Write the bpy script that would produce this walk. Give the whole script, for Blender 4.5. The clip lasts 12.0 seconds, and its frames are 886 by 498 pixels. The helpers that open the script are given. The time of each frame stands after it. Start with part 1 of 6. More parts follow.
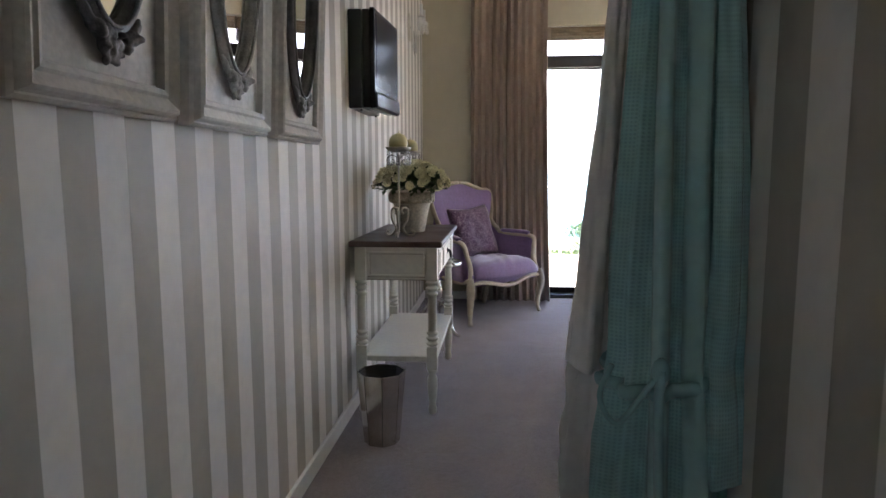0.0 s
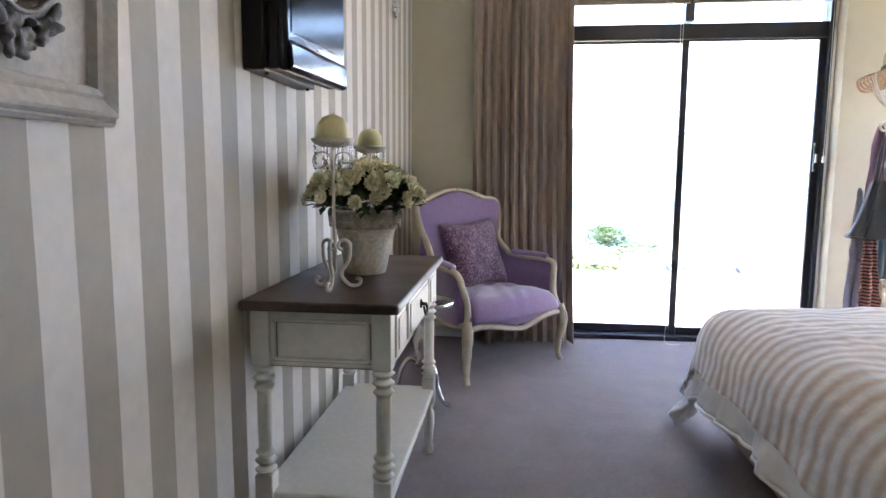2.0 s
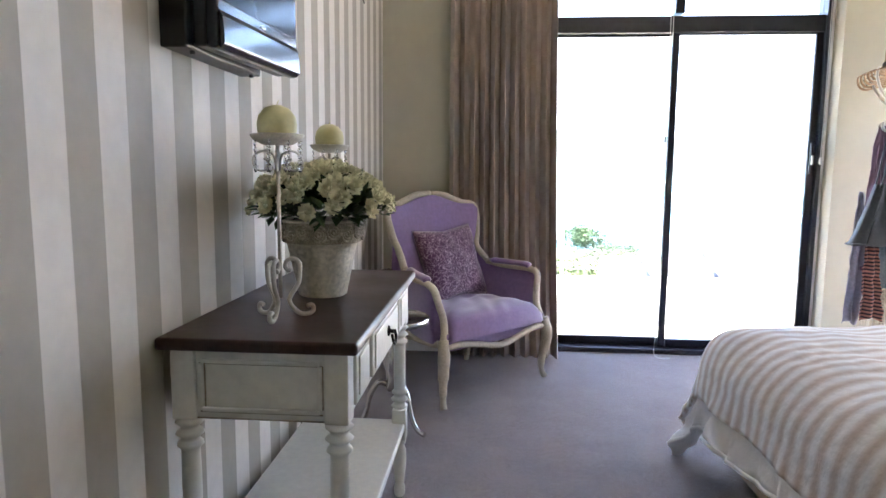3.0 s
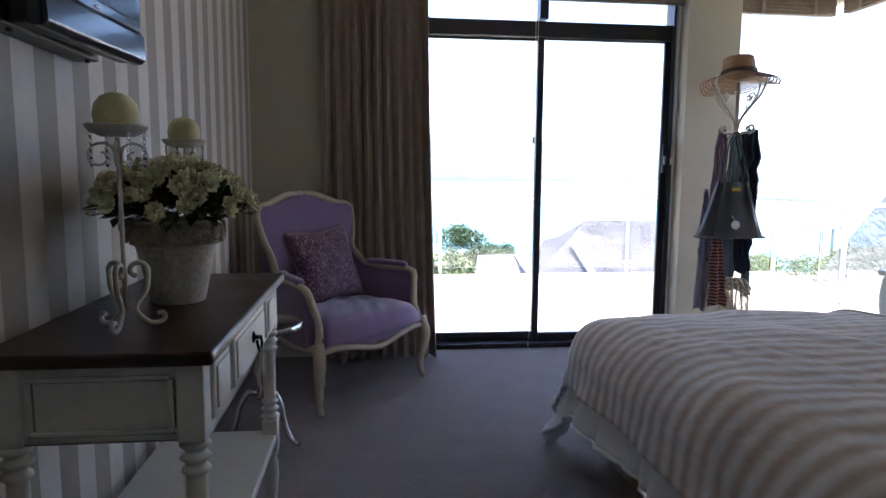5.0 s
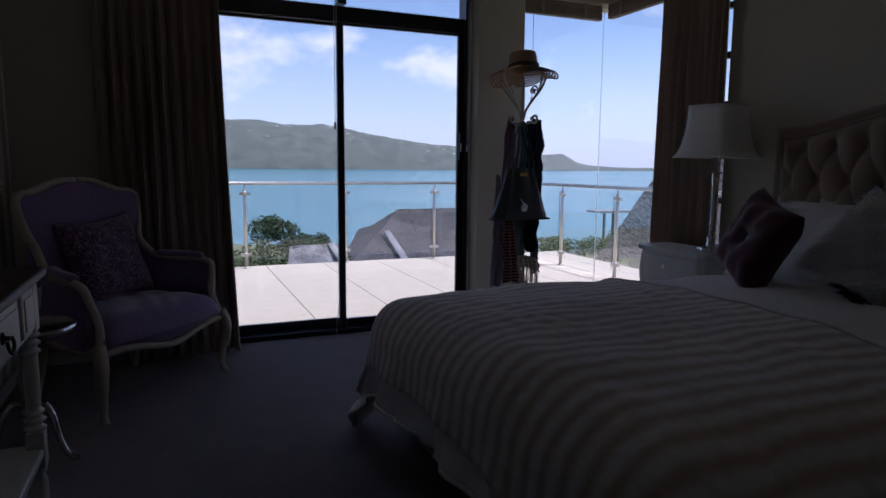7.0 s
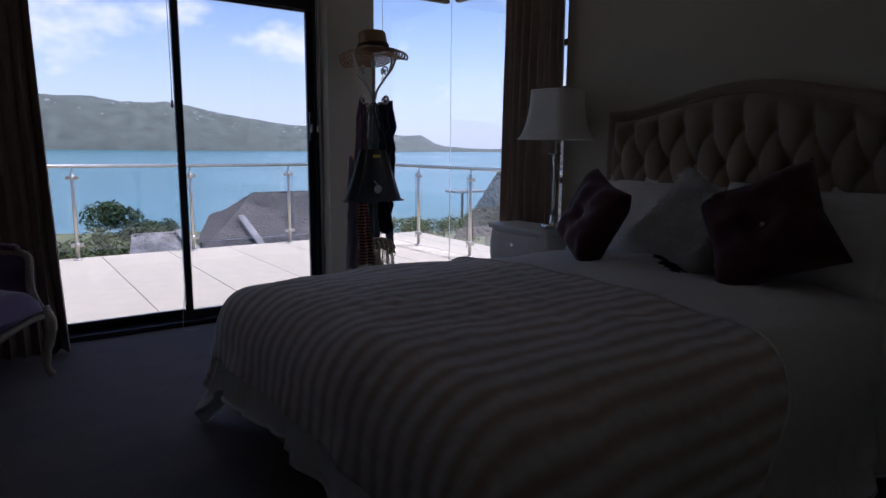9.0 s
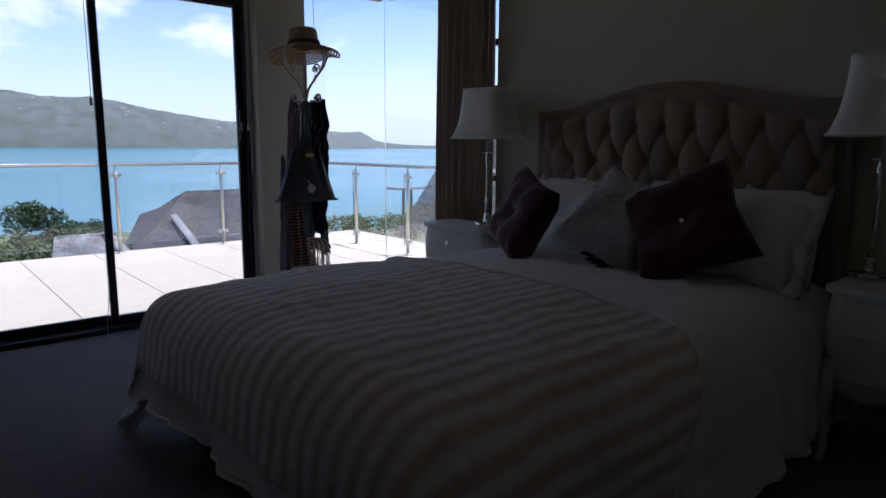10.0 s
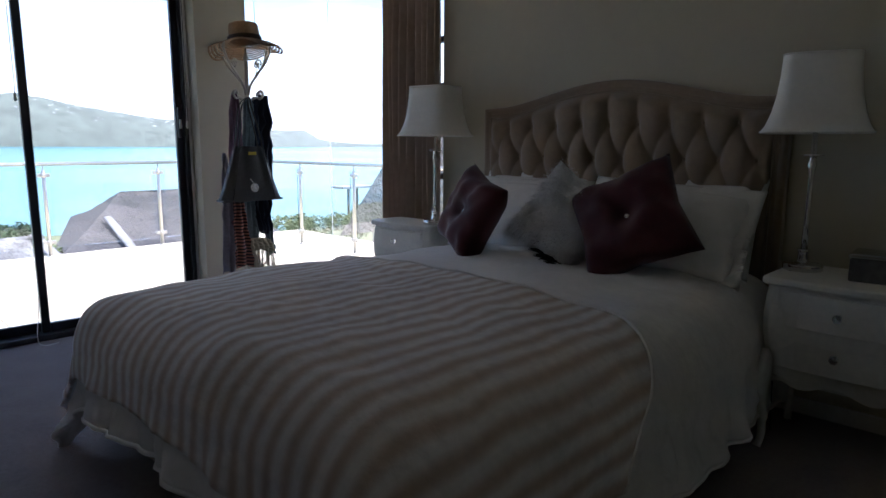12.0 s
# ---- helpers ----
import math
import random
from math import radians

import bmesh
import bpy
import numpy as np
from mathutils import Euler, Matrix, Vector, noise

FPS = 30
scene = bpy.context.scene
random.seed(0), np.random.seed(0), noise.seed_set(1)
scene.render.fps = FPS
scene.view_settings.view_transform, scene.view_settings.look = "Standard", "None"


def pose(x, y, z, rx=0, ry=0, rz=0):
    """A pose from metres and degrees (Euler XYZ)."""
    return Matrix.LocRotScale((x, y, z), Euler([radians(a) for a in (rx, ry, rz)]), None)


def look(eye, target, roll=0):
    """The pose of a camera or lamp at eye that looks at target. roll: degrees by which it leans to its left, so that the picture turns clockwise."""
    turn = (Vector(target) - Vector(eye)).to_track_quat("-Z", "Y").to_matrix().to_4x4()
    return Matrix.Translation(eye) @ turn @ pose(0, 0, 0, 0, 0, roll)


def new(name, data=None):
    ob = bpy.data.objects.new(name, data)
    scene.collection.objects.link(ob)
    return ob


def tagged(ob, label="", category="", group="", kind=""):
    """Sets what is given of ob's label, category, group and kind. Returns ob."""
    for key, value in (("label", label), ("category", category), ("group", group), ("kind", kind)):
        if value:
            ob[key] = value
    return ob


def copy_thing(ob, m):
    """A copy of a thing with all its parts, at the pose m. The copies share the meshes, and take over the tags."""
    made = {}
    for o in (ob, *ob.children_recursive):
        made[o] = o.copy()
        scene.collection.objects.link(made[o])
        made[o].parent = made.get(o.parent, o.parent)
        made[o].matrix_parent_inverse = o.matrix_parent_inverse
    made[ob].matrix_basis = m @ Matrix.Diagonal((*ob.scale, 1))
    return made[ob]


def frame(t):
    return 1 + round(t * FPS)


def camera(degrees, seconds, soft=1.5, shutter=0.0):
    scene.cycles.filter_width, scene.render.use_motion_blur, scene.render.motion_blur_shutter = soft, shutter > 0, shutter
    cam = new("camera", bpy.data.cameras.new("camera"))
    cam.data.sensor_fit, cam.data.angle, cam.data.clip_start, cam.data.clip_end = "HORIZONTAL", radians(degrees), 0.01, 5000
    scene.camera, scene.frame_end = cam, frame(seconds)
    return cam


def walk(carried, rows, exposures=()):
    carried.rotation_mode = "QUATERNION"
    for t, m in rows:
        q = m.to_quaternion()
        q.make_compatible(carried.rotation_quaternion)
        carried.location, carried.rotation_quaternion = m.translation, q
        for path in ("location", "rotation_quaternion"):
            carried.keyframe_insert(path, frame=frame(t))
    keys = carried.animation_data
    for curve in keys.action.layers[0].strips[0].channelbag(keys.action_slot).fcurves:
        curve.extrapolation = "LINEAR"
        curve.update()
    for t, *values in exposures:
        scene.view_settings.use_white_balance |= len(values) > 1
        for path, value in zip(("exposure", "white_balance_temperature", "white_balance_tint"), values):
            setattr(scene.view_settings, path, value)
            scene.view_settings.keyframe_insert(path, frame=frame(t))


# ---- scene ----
cam = camera(69.8, 12.0)
PATH = [
    (0, (2.059, 0.095, 1.168), (1.877, 2.073, 0.931), -0.1),
    (0.5, (2.038, 0.466, 1.153), (1.838, 2.443, 0.923), -0.0),
    (1, (2.029, 0.813, 1.19), (1.818, 2.788, 0.952), 0.3),
    (1.5, (2.066, 1.177, 1.194), (1.844, 3.151, 0.955), 0.2),
    (2, (2.087, 1.401, 1.201), (1.861, 3.374, 0.96), 0.4),
    (2.5, (2.086, 1.575, 1.193), (1.865, 3.548, 0.955), 0.4),
    (3, (2.062, 1.74, 1.208), (1.91, 3.72, 0.97), 0.5),
    (5, (2.093, 1.784, 1.192), (2.314, 3.758, 0.963), 0.4),
    (5.5, (2.117, 1.765, 1.181), (2.452, 3.723, 0.95), 0.4),
    (6, (2.132, 1.761, 1.174), (2.604, 3.69, 0.937), 0.4),
    (6.5, (2.15, 1.757, 1.166), (2.785, 3.638, 0.922), 0.4),
    (7, (2.16, 1.758, 1.167), (2.934, 3.584, 0.911), 0.5),
    (9, (2.208, 1.748, 1.169), (3.355, 3.357, 0.859), 0.5),
    (9.5, (2.222, 1.753, 1.163), (3.448, 3.303, 0.852), 0.3),
    (10, (2.239, 1.717, 1.184), (3.528, 3.212, 0.865), 0.4),
    (10.5, (2.25, 1.736, 1.189), (3.59, 3.185, 0.868), 0.4),
    (11, (2.247, 1.739, 1.18), (3.621, 3.156, 0.86), 0.3),
    (11.5, (2.25, 1.734, 1.183), (3.645, 3.13, 0.859), 0.3),
    (12, (2.242, 1.741, 1.179), (3.654, 3.121, 0.856), 0.3),
]
EXPOSURES = [(0, 4.05, 6550, 18), (1.5, 4.45, 6300, 18), (3.0, 4.5, 6250, 18), (5.0, 2.8, 5850, 19), (5.5, 1.9, 5750, 21), (6.0, 1.02, 5600, 23), (7.0, 0.14, 5600, 26), (9.0, 0.2, 5600, 26), (10.5, 0.8, 5550, 19), (12.0, 1.66, 5800, 17)]
walk(cam, [(t, look(eye, target, roll)) for t, eye, target, roll in PATH], EXPOSURES)

# ---------------------------------------------------------------- world, sun
SUN_DIR = Vector((-0.25, 0.15, -1.0)).normalized()
world = bpy.data.worlds.new("sky_world")
scene.world = world
world.use_nodes = True
wn, wl = world.node_tree.nodes, world.node_tree.links
sky = wn.new("ShaderNodeTexSky")
sky.sky_type = "NISHITA"
sky.sun_disc = False
sky.sun_elevation = math.asin(-SUN_DIR.z)
sky.sun_rotation = math.atan2(-SUN_DIR.x, -SUN_DIR.y)
sky.dust_density = 0.35
# scattered fair-weather clouds over the whole sky
wtc = wn.new("ShaderNodeTexCoord")
wmap = wn.new("ShaderNodeMapping")
wmap.inputs["Scale"].default_value = (1.0, 1.0, 1.7)
wmap.inputs["Location"].default_value = (0.35, 0.1, 0.0)
cl1 = wn.new("ShaderNodeTexNoise")
cl1.inputs["Scale"].default_value, cl1.inputs["Detail"].default_value, cl1.inputs["Roughness"].default_value = 3.4, 10, 0.58
wl.new(wtc.outputs["Generated"], wmap.inputs[0])
wl.new(wmap.outputs[0], cl1.inputs["Vector"])
clr = wn.new("ShaderNodeMapRange")
clr.inputs[1].default_value, clr.inputs[2].default_value = 0.57, 0.66
clr.inputs[4].default_value = 0.6
wl.new(cl1.outputs[0], clr.inputs[0])
wmix = wn.new("ShaderNodeMix")
wmix.data_type = "RGBA"
wmix.inputs["B"].default_value = (8.2, 8.0, 7.8, 1)
wl.new(clr.outputs[0], wmix.inputs["Factor"])
# pale sea haze low over the horizon
wsep = wn.new("ShaderNodeSeparateXYZ")
wl.new(wtc.outputs["Generated"], wsep.inputs[0])
whz = wn.new("ShaderNodeMapRange")
whz.inputs[1].default_value, whz.inputs[2].default_value = 0.0, 0.20
whz.inputs[3].default_value, whz.inputs[4].default_value = 0.85, 0.0
wl.new(wsep.outputs[2], whz.inputs[0])
whm = wn.new("ShaderNodeMix")
whm.data_type = "RGBA"
whm.inputs["B"].default_value = (4.6, 5.3, 6.4, 1)
wl.new(whz.outputs[0], whm.inputs["Factor"])
wl.new(sky.outputs[0], whm.inputs["A"])
wl.new(whm.outputs["Result"], wmix.inputs["A"])
wl.new(wmix.outputs["Result"], wn["Background"].inputs[0])
wn["Background"].inputs[1].default_value = 0.13
sun = new("sun", bpy.data.lights.new("sun", "SUN"))
sun.data.energy, sun.data.angle, sun.data.color = 3.2, radians(0.5), (1.0, 0.95, 0.88)
sun.matrix_world = look((10, -3, 30), Vector((10, -3, 30)) + SUN_DIR)

# the crystal ceiling light's glow
glow = new("ceiling_light_glow", bpy.data.lights.new("ceiling_light_glow", "POINT"))
glow.data.energy, glow.data.shadow_soft_size, glow.data.color = 0.15, 0.12, (1.0, 0.86, 0.70)
glow.location = (3.15, 4.0, 2.60)


# ---------------------------------------------------------------- materials
def nodes_of(m):
    return m.node_tree.nodes, m.node_tree.links


def mat(name, base, rough=0.6, metal=0.0, var=0.12, scale=6.0, bump=0.15, bscale=120.0, sheen=0.0, coat=0.0, dist=0.004, per_piece=0.0):
    """Principled surface with two scales of colour variation and fine relief, in object metres."""
    m = bpy.data.materials.new(name)
    m.use_nodes = True
    n, l = nodes_of(m)
    b = n["Principled BSDF"]
    tc = n.new("ShaderNodeTexCoord")
    n1, n2, n3 = (n.new("ShaderNodeTexNoise") for _ in range(3))
    for q, s, d in ((n1, scale, 4), (n2, scale * 9, 3), (n3, bscale, 3)):
        q.inputs["Scale"].default_value = s
        q.inputs["Detail"].default_value = d
        l.new(tc.outputs["Object"], q.inputs["Vector"])
    add = n.new("ShaderNodeMath")
    add.operation = "ADD"
    l.new(n1.outputs[0], add.inputs[0])
    l.new(n2.outputs[0], add.inputs[1])
    ramp = n.new("ShaderNodeMapRange")
    ramp.inputs[1].default_value, ramp.inputs[2].default_value = 0.7, 1.3
    ramp.inputs[3].default_value, ramp.inputs[4].default_value = 1 - var, 1 + var
    l.new(add.outputs[0], ramp.inputs[0])
    value = ramp.outputs[0]
    if per_piece:
        info = n.new("ShaderNodeObjectInfo")
        pr = n.new("ShaderNodeMapRange")
        pr.inputs[3].default_value, pr.inputs[4].default_value = 1 - per_piece, 1 + per_piece
        l.new(info.outputs["Random"], pr.inputs[0])
        mul = n.new("ShaderNodeMath")
        mul.operation = "MULTIPLY"
        l.new(value, mul.inputs[0])
        l.new(pr.outputs[0], mul.inputs[1])
        value = mul.outputs[0]
    hsv = n.new("ShaderNodeHueSaturation")
    hsv.name = "tone"
    hsv.inputs["Color"].default_value = (*base, 1)
    l.new(value, hsv.inputs["Value"])
    l.new(hsv.outputs[0], b.inputs["Base Color"])
    rr = n.new("ShaderNodeMapRange")
    rr.inputs[1].default_value, rr.inputs[2].default_value = 0.3, 0.7
    rr.inputs[3].default_value, rr.inputs[4].default_value = max(0.02, rough * 0.85), min(1, rough * 1.15)
    l.new(n1.outputs[0], rr.inputs[0])
    l.new(rr.outputs[0], b.inputs["Roughness"])
    b.inputs["Metallic"].default_value = metal
    b.inputs["Sheen Weight"].default_value = sheen
    b.inputs["Coat Weight"].default_value = coat
    if bump:
        bp = n.new("ShaderNodeBump")
        bp.inputs["Strength"].default_value, bp.inputs["Distance"].default_value = bump, dist
        l.new(n3.outputs[0], bp.inputs["Height"])
        l.new(bp.outputs[0], b.inputs["Normal"])
    return m


def striped(m, axis, period, phase, share, other, soft=0.02, wobble=0.0):
    """Prints stripes of a second colour into a material made by mat(), along one axis of the object."""
    n, l = nodes_of(m)
    tc = n["Texture Coordinate"]
    sep = n.new("ShaderNodeSeparateXYZ")
    l.new(tc.outputs["Object"], sep.inputs[0])
    pos = sep.outputs[axis]
    if wobble:
        wn_ = n.new("ShaderNodeTexNoise")
        wn_.inputs["Scale"].default_value = 5.0
        l.new(tc.outputs["Object"], wn_.inputs["Vector"])
        ma = n.new("ShaderNodeMath")
        ma.operation = "MULTIPLY_ADD"
        ma.inputs[1].default_value = wobble
        l.new(wn_.outputs[0], ma.inputs[0])
        l.new(pos, ma.inputs[2])
        pos = ma.outputs[0]
    steps = (("ADD", -phase), ("DIVIDE", period), ("FRACT", 0), ("SUBTRACT", share / 2), ("ABSOLUTE", 0))
    for op, v in steps:
        q = n.new("ShaderNodeMath")
        q.operation = op
        q.inputs[1].default_value = v
        l.new(pos, q.inputs[0])
        pos = q.outputs[0]
    mr = n.new("ShaderNodeMapRange")
    mr.inputs[1].default_value, mr.inputs[2].default_value = share / 2 - soft, share / 2 + soft
    l.new(pos, mr.inputs[0])
    mix = n.new("ShaderNodeMix")
    mix.data_type = "RGBA"
    mix.inputs["A"].default_value = (*other, 1)
    mix.inputs["B"].default_value = n["tone"].inputs["Color"].default_value
    l.new(mr.outputs[0], mix.inputs["Factor"])
    l.new(mix.outputs["Result"], n["tone"].inputs["Color"])
    return m


def glass(name, color=(1, 1, 1), rough=0.0):
    m = bpy.data.materials.new(name)
    m.use_nodes = True
    b = m.node_tree.nodes["Principled BSDF"]
    b.inputs["Base Color"].default_value = (*color, 1)
    b.inputs["Transmission Weight"].default_value = 1.0
    b.inputs["Roughness"].default_value = rough
    b.inputs["IOR"].default_value = 1.45
    return m


M_WALL = mat("cream_wall_paint", (0.58, 0.53, 0.40), 0.7, var=0.03, scale=1.5, bump=0.08, bscale=300, dist=0.001)
M_CEIL = mat("ceiling_paint", (0.84, 0.82, 0.77), 0.8, var=0.02, scale=1.5, bump=0.05)
M_PAPER = striped(mat("striped_wallpaper", (0.415, 0.37, 0.30), 0.55, var=0.06, scale=2.5, bump=0.06, bscale=260, dist=0.001), 1, 0.1886, 1.750, 0.5, (0.76, 0.71, 0.645), soft=0.008, wobble=0.004)
M_CARPET = mat("grey_mauve_carpet", (0.25, 0.205, 0.205), 0.95, var=0.22, scale=5.5, bump=1.0, bscale=260, sheen=0.3, dist=0.008)
M_TRIM = mat("white_trim_paint", (0.78, 0.76, 0.72), 0.45, var=0.05, scale=4, bump=0.04)
M_FRAME = mat("dark_bronze_aluminium", (0.034, 0.034, 0.040), 0.38, metal=0.5, var=0.15, scale=3, bump=0.02)
M_GLASS = glass("window_glass")
# tint that warms the daylight of the added passage window
M_AMBER = glass("warm_fill_glass", (1.0, 0.84, 0.66), 0.25)
M_SEAL = glass("clear_silicone", (0.9, 0.93, 0.95), 0.5)
M_STEEL = mat("brushed_steel", (0.56, 0.535, 0.49), 0.42, metal=1.0, var=0.06, scale=12, bump=0.03)
M_DECK = mat("cream_terrace_screed", (0.60, 0.535, 0.41), 0.8, var=0.06, scale=0.9, bump=0.2, bscale=90, per_piece=0.02)
M_PLASTER = mat("outside_plaster", (0.6, 0.55, 0.45), 0.85, var=0.06, scale=1.2, bump=0.3, bscale=60)
M_BLIND = mat("bamboo_blind", (0.30, 0.23, 0.16), 0.6, var=0.25, scale=14, bump=0.3)
M_CURTAIN = mat("taupe_curtain_cloth", (0.40, 0.30, 0.23), 0.8, var=0.1, scale=3, bump=0.25, bscale=700, sheen=0.25, dist=0.0008)


# ---------------------------------------------------------------- mesh helpers
def bx(lo, hi, bev=0.0, seg=2, bm=None):
    """A box from corner to corner, with rounded edges, added to bm."""
    out = bm if bm is not None else bmesh.new()
    t = bmesh.new()
    bmesh.ops.create_cube(t, size=1)
    for v in t.verts:
        v.co = Vector([lo[i] + (v.co[i] + 0.5) * (hi[i] - lo[i]) for i in range(3)])
    if bev:
        bmesh.ops.bevel(t, geom=t.edges[:], offset=bev, segments=seg, affect="EDGES", profile=0.5)
    return join(out, t)


def join(out, t, m=None):
    if m is not None:
        bmesh.ops.transform(t, matrix=m, verts=t.verts)
    idx = {v: out.verts.new(v.co) for v in t.verts}
    for f in t.faces:
        try:
            g = out.faces.new([idx[v] for v in f.verts])
            g.smooth = f.smooth
        except ValueError:
            pass
    t.free()
    return out


def grid(fn, nu, nv, closed_u=False, closed_v=False, bm=None):
    """A smooth sheet fn(u, v), u and v from 0 to 1."""
    bm = bm if bm is not None else bmesh.new()
    cu, cv = (nu if closed_u else nu + 1), (nv if closed_v else nv + 1)
    vs = [[bm.verts.new(fn(i / nu, j / nv)) for j in range(cv)] for i in range(cu)]
    for i in range(nu):
        for j in range(nv):
            q = [vs[i][j], vs[(i + 1) % cu][j], vs[(i + 1) % cu][(j + 1) % cv], vs[i][(j + 1) % cv]]
            bm.faces.new(q).smooth = True
    return bm


def lathe(profile, seg=24, at=(0, 0, 0), bm=None, squash=1.0):
    """A turned body from (radius, height) pairs."""
    bm = bm if bm is not None else bmesh.new()
    n = len(profile)
    rings = []
    for r, z in profile:
        rings.append([bm.verts.new((at[0] + r * math.cos(a), at[1] + squash * r * math.sin(a), at[2] + z)) for a in [2 * math.pi * i / seg for i in range(seg)]])
    for k in range(n - 1):
        for i in range(seg):
            bm.faces.new((rings[k][i], rings[k][(i + 1) % seg], rings[k + 1][(i + 1) % seg], rings[k + 1][i])).smooth = True
    bm.faces.new(rings[0][::-1])
    bm.faces.new(rings[-1])
    return bm


def tube(pts, radius, seg=8, bm=None, flat=1.0):
    """A rod along points; radius may be one number or one for each point."""
    bm = bm if bm is not None else bmesh.new()
    pts = [Vector(p) for p in pts]
    rad = radius if isinstance(radius, (list, tuple)) else [radius] * len(pts)
    rings, side = [], None
    for i, p in enumerate(pts):
        d = (pts[min(i + 1, len(pts) - 1)] - pts[max(i - 1, 0)]).normalized()
        if side is None:
            side = d.cross(Vector((0, 0, 1)) if abs(d.z) < 0.9 else Vector((1, 0, 0))).normalized()
        side = (side - d * side.dot(d)).normalized()
        up = d.cross(side)
        rings.append([bm.verts.new(p + rad[i] * (math.cos(a) * side + flat * math.sin(a) * up)) for a in [2 * math.pi * k / seg for k in range(seg)]])
    for a, b in zip(rings, rings[1:]):
        for i in range(seg):
            bm.faces.new((a[i], a[(i + 1) % seg], b[(i + 1) % seg], b[i])).smooth = True
    bm.faces.new(rings[0][::-1])
    bm.faces.new(rings[-1])
    return bm


def bend(pts, n=6):
    """Catmull-Rom through points, n steps a span."""
    p = [Vector(q) for q in pts]
    p = [2 * p[0] - p[1]] + p + [2 * p[-1] - p[-2]]
    out = []
    for i in range(1, len(p) - 2):
        for k in range(n):
            t = k / n
            a, b, c, d = p[i - 1], p[i], p[i + 1], p[i + 2]
            out.append(0.5 * (2 * b + (c - a) * t + (2 * a - 5 * b + 4 * c - d) * t * t + (3 * b - 3 * c + d - a) * t ** 3))
    return out + [p[-2]]


def prism(outline, depth, axis=1, bev=0.0, bm=None):
    """A flat shape (pairs) given thickness: axis 1 stands it in x, z with depth along y from 0 to depth; 0 in y, z; 2 lies in x, y."""
    t = bmesh.new()
    put = {0: lambda a, b, d: (d, a, b), 1: lambda a, b, d: (a, d, b), 2: lambda a, b, d: (a, b, d)}[axis]
    lo = [t.verts.new(put(a, b, 0)) for a, b in outline]
    hi = [t.verts.new(put(a, b, depth)) for a, b in outline]
    t.faces.new(lo)
    t.faces.new(hi)
    for i in range(len(lo)):
        j = (i + 1) % len(lo)
        t.faces.new((lo[i], lo[j], hi[j], hi[i]))
    bmesh.ops.recalc_face_normals(t, faces=t.faces)
    if bev:
        bmesh.ops.bevel(t, geom=[e for e in t.edges if e.calc_face_angle(0) > 0.6], offset=bev, segments=2, affect="EDGES", profile=0.5)
    return join(bm if bm is not None else bmesh.new(), t)


def mesh_ob(name, bm, material):
    bmesh.ops.recalc_face_normals(bm, faces=bm.faces)
    me = bpy.data.meshes.new(name)
    bm.to_mesh(me)
    bm.free()
    me.materials.append(material)
    return new(name, me)


def part(name, bm, material, parent, label="", at=None):
    ob = mesh_ob(name, bm, material)
    ob.parent = parent
    if at is not None:
        ob.matrix_basis = at
    return tagged(ob, label) if label else ob


def share(name, me, parent, at):
    ob = new(name, me)
    ob.parent = parent
    ob.matrix_basis = at
    return ob


def thing(name, m, label, category, group="", kind=""):
    ob = new(name)
    ob.empty_display_size = 0.1
    ob.matrix_basis = m
    return tagged(ob, label, category, group, kind)


def struct(name, bm, material, label="", category=""):
    return tagged(mesh_ob(name, bm, material), label, category, kind="structure")


# ---------------------------------------------------------------- the room
XL, XR, YN, YF, ZC = 1.335, 5.30, 1.48, 5.95, 2.86     # inner faces of the bedroom and its ceiling
XP, YB = 2.42, -1.6                                     # passage: its wall, its end
YD = 6.09                                               # plane of the sliding door
DL, DR, DT = 2.30, 4.20, 2.46                           # door opening
WL, WB, WY = 4.57, 0.12, 4.732                           # corner window: its edge beside the pier, its sill, its end in the side wall
GX = 5.37                                               # side glass

struct("floor", bx((XL - 0.2, YB - 0.2, -0.2), (XR + 0.2, YD + 0.06, 0.0)), M_CARPET, "grey mauve carpet over the whole floor", "floor")
struct("ceiling", bx((XL - 0.2, YB - 0.2, ZC), (XR + 0.22, YF + 0.24, ZC + 0.2)), M_CEIL, "plain white ceiling", "ceiling")
struct("wall_west", bx((XL - 0.2, YB - 0.2, 0), (XL, YF + 0.24, ZC)), M_PAPER, "wall with beige and white striped wallpaper", "wall")
bm = bx((XL, YF, 0), (DL, YF + 0.24, ZC))
bx((DL, YF, DT), (DR, YF + 0.24, ZC), bm=bm)
bx((DR, YF, 0), (WL, YF + 0.24, ZC), bm=bm)
bx((WL, YF, 2.42), (XR + 0.2, YF + 0.24, ZC), bm=bm)
bx((WL, YF, -0.2), (XR + 0.2, YF + 0.24, WB), bm=bm)
struct("wall_north", bm, M_WALL, "plain cream wall round the sliding door", "wall")
bm = bx((XR, YN - 0.2, 0), (XR + 0.2, WY, ZC))
bx((XR, WY, 2.42), (XR + 0.2, YF, ZC), bm=bm)
bx((XR, WY, -0.2), (XR + 0.2, YF, WB), bm=bm)
struct("wall_east", bm, M_WALL, "plain cream wall behind the bed", "wall")
struct("wall_south", bx((XP + 0.2, YN - 0.2, 0), (XR, YN, ZC)), M_WALL, "plain cream wall", "wall")
struct("wall_passage", bx((XP, YB, 0), (XP + 0.2, YN, ZC), 0.004), M_PAPER, "passage wall with beige and white striped wallpaper", "wall")
# unseen window opening, added as fill light for the passage and robes
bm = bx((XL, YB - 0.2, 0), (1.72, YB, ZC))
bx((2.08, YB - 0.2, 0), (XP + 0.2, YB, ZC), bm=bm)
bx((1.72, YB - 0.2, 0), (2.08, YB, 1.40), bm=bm)
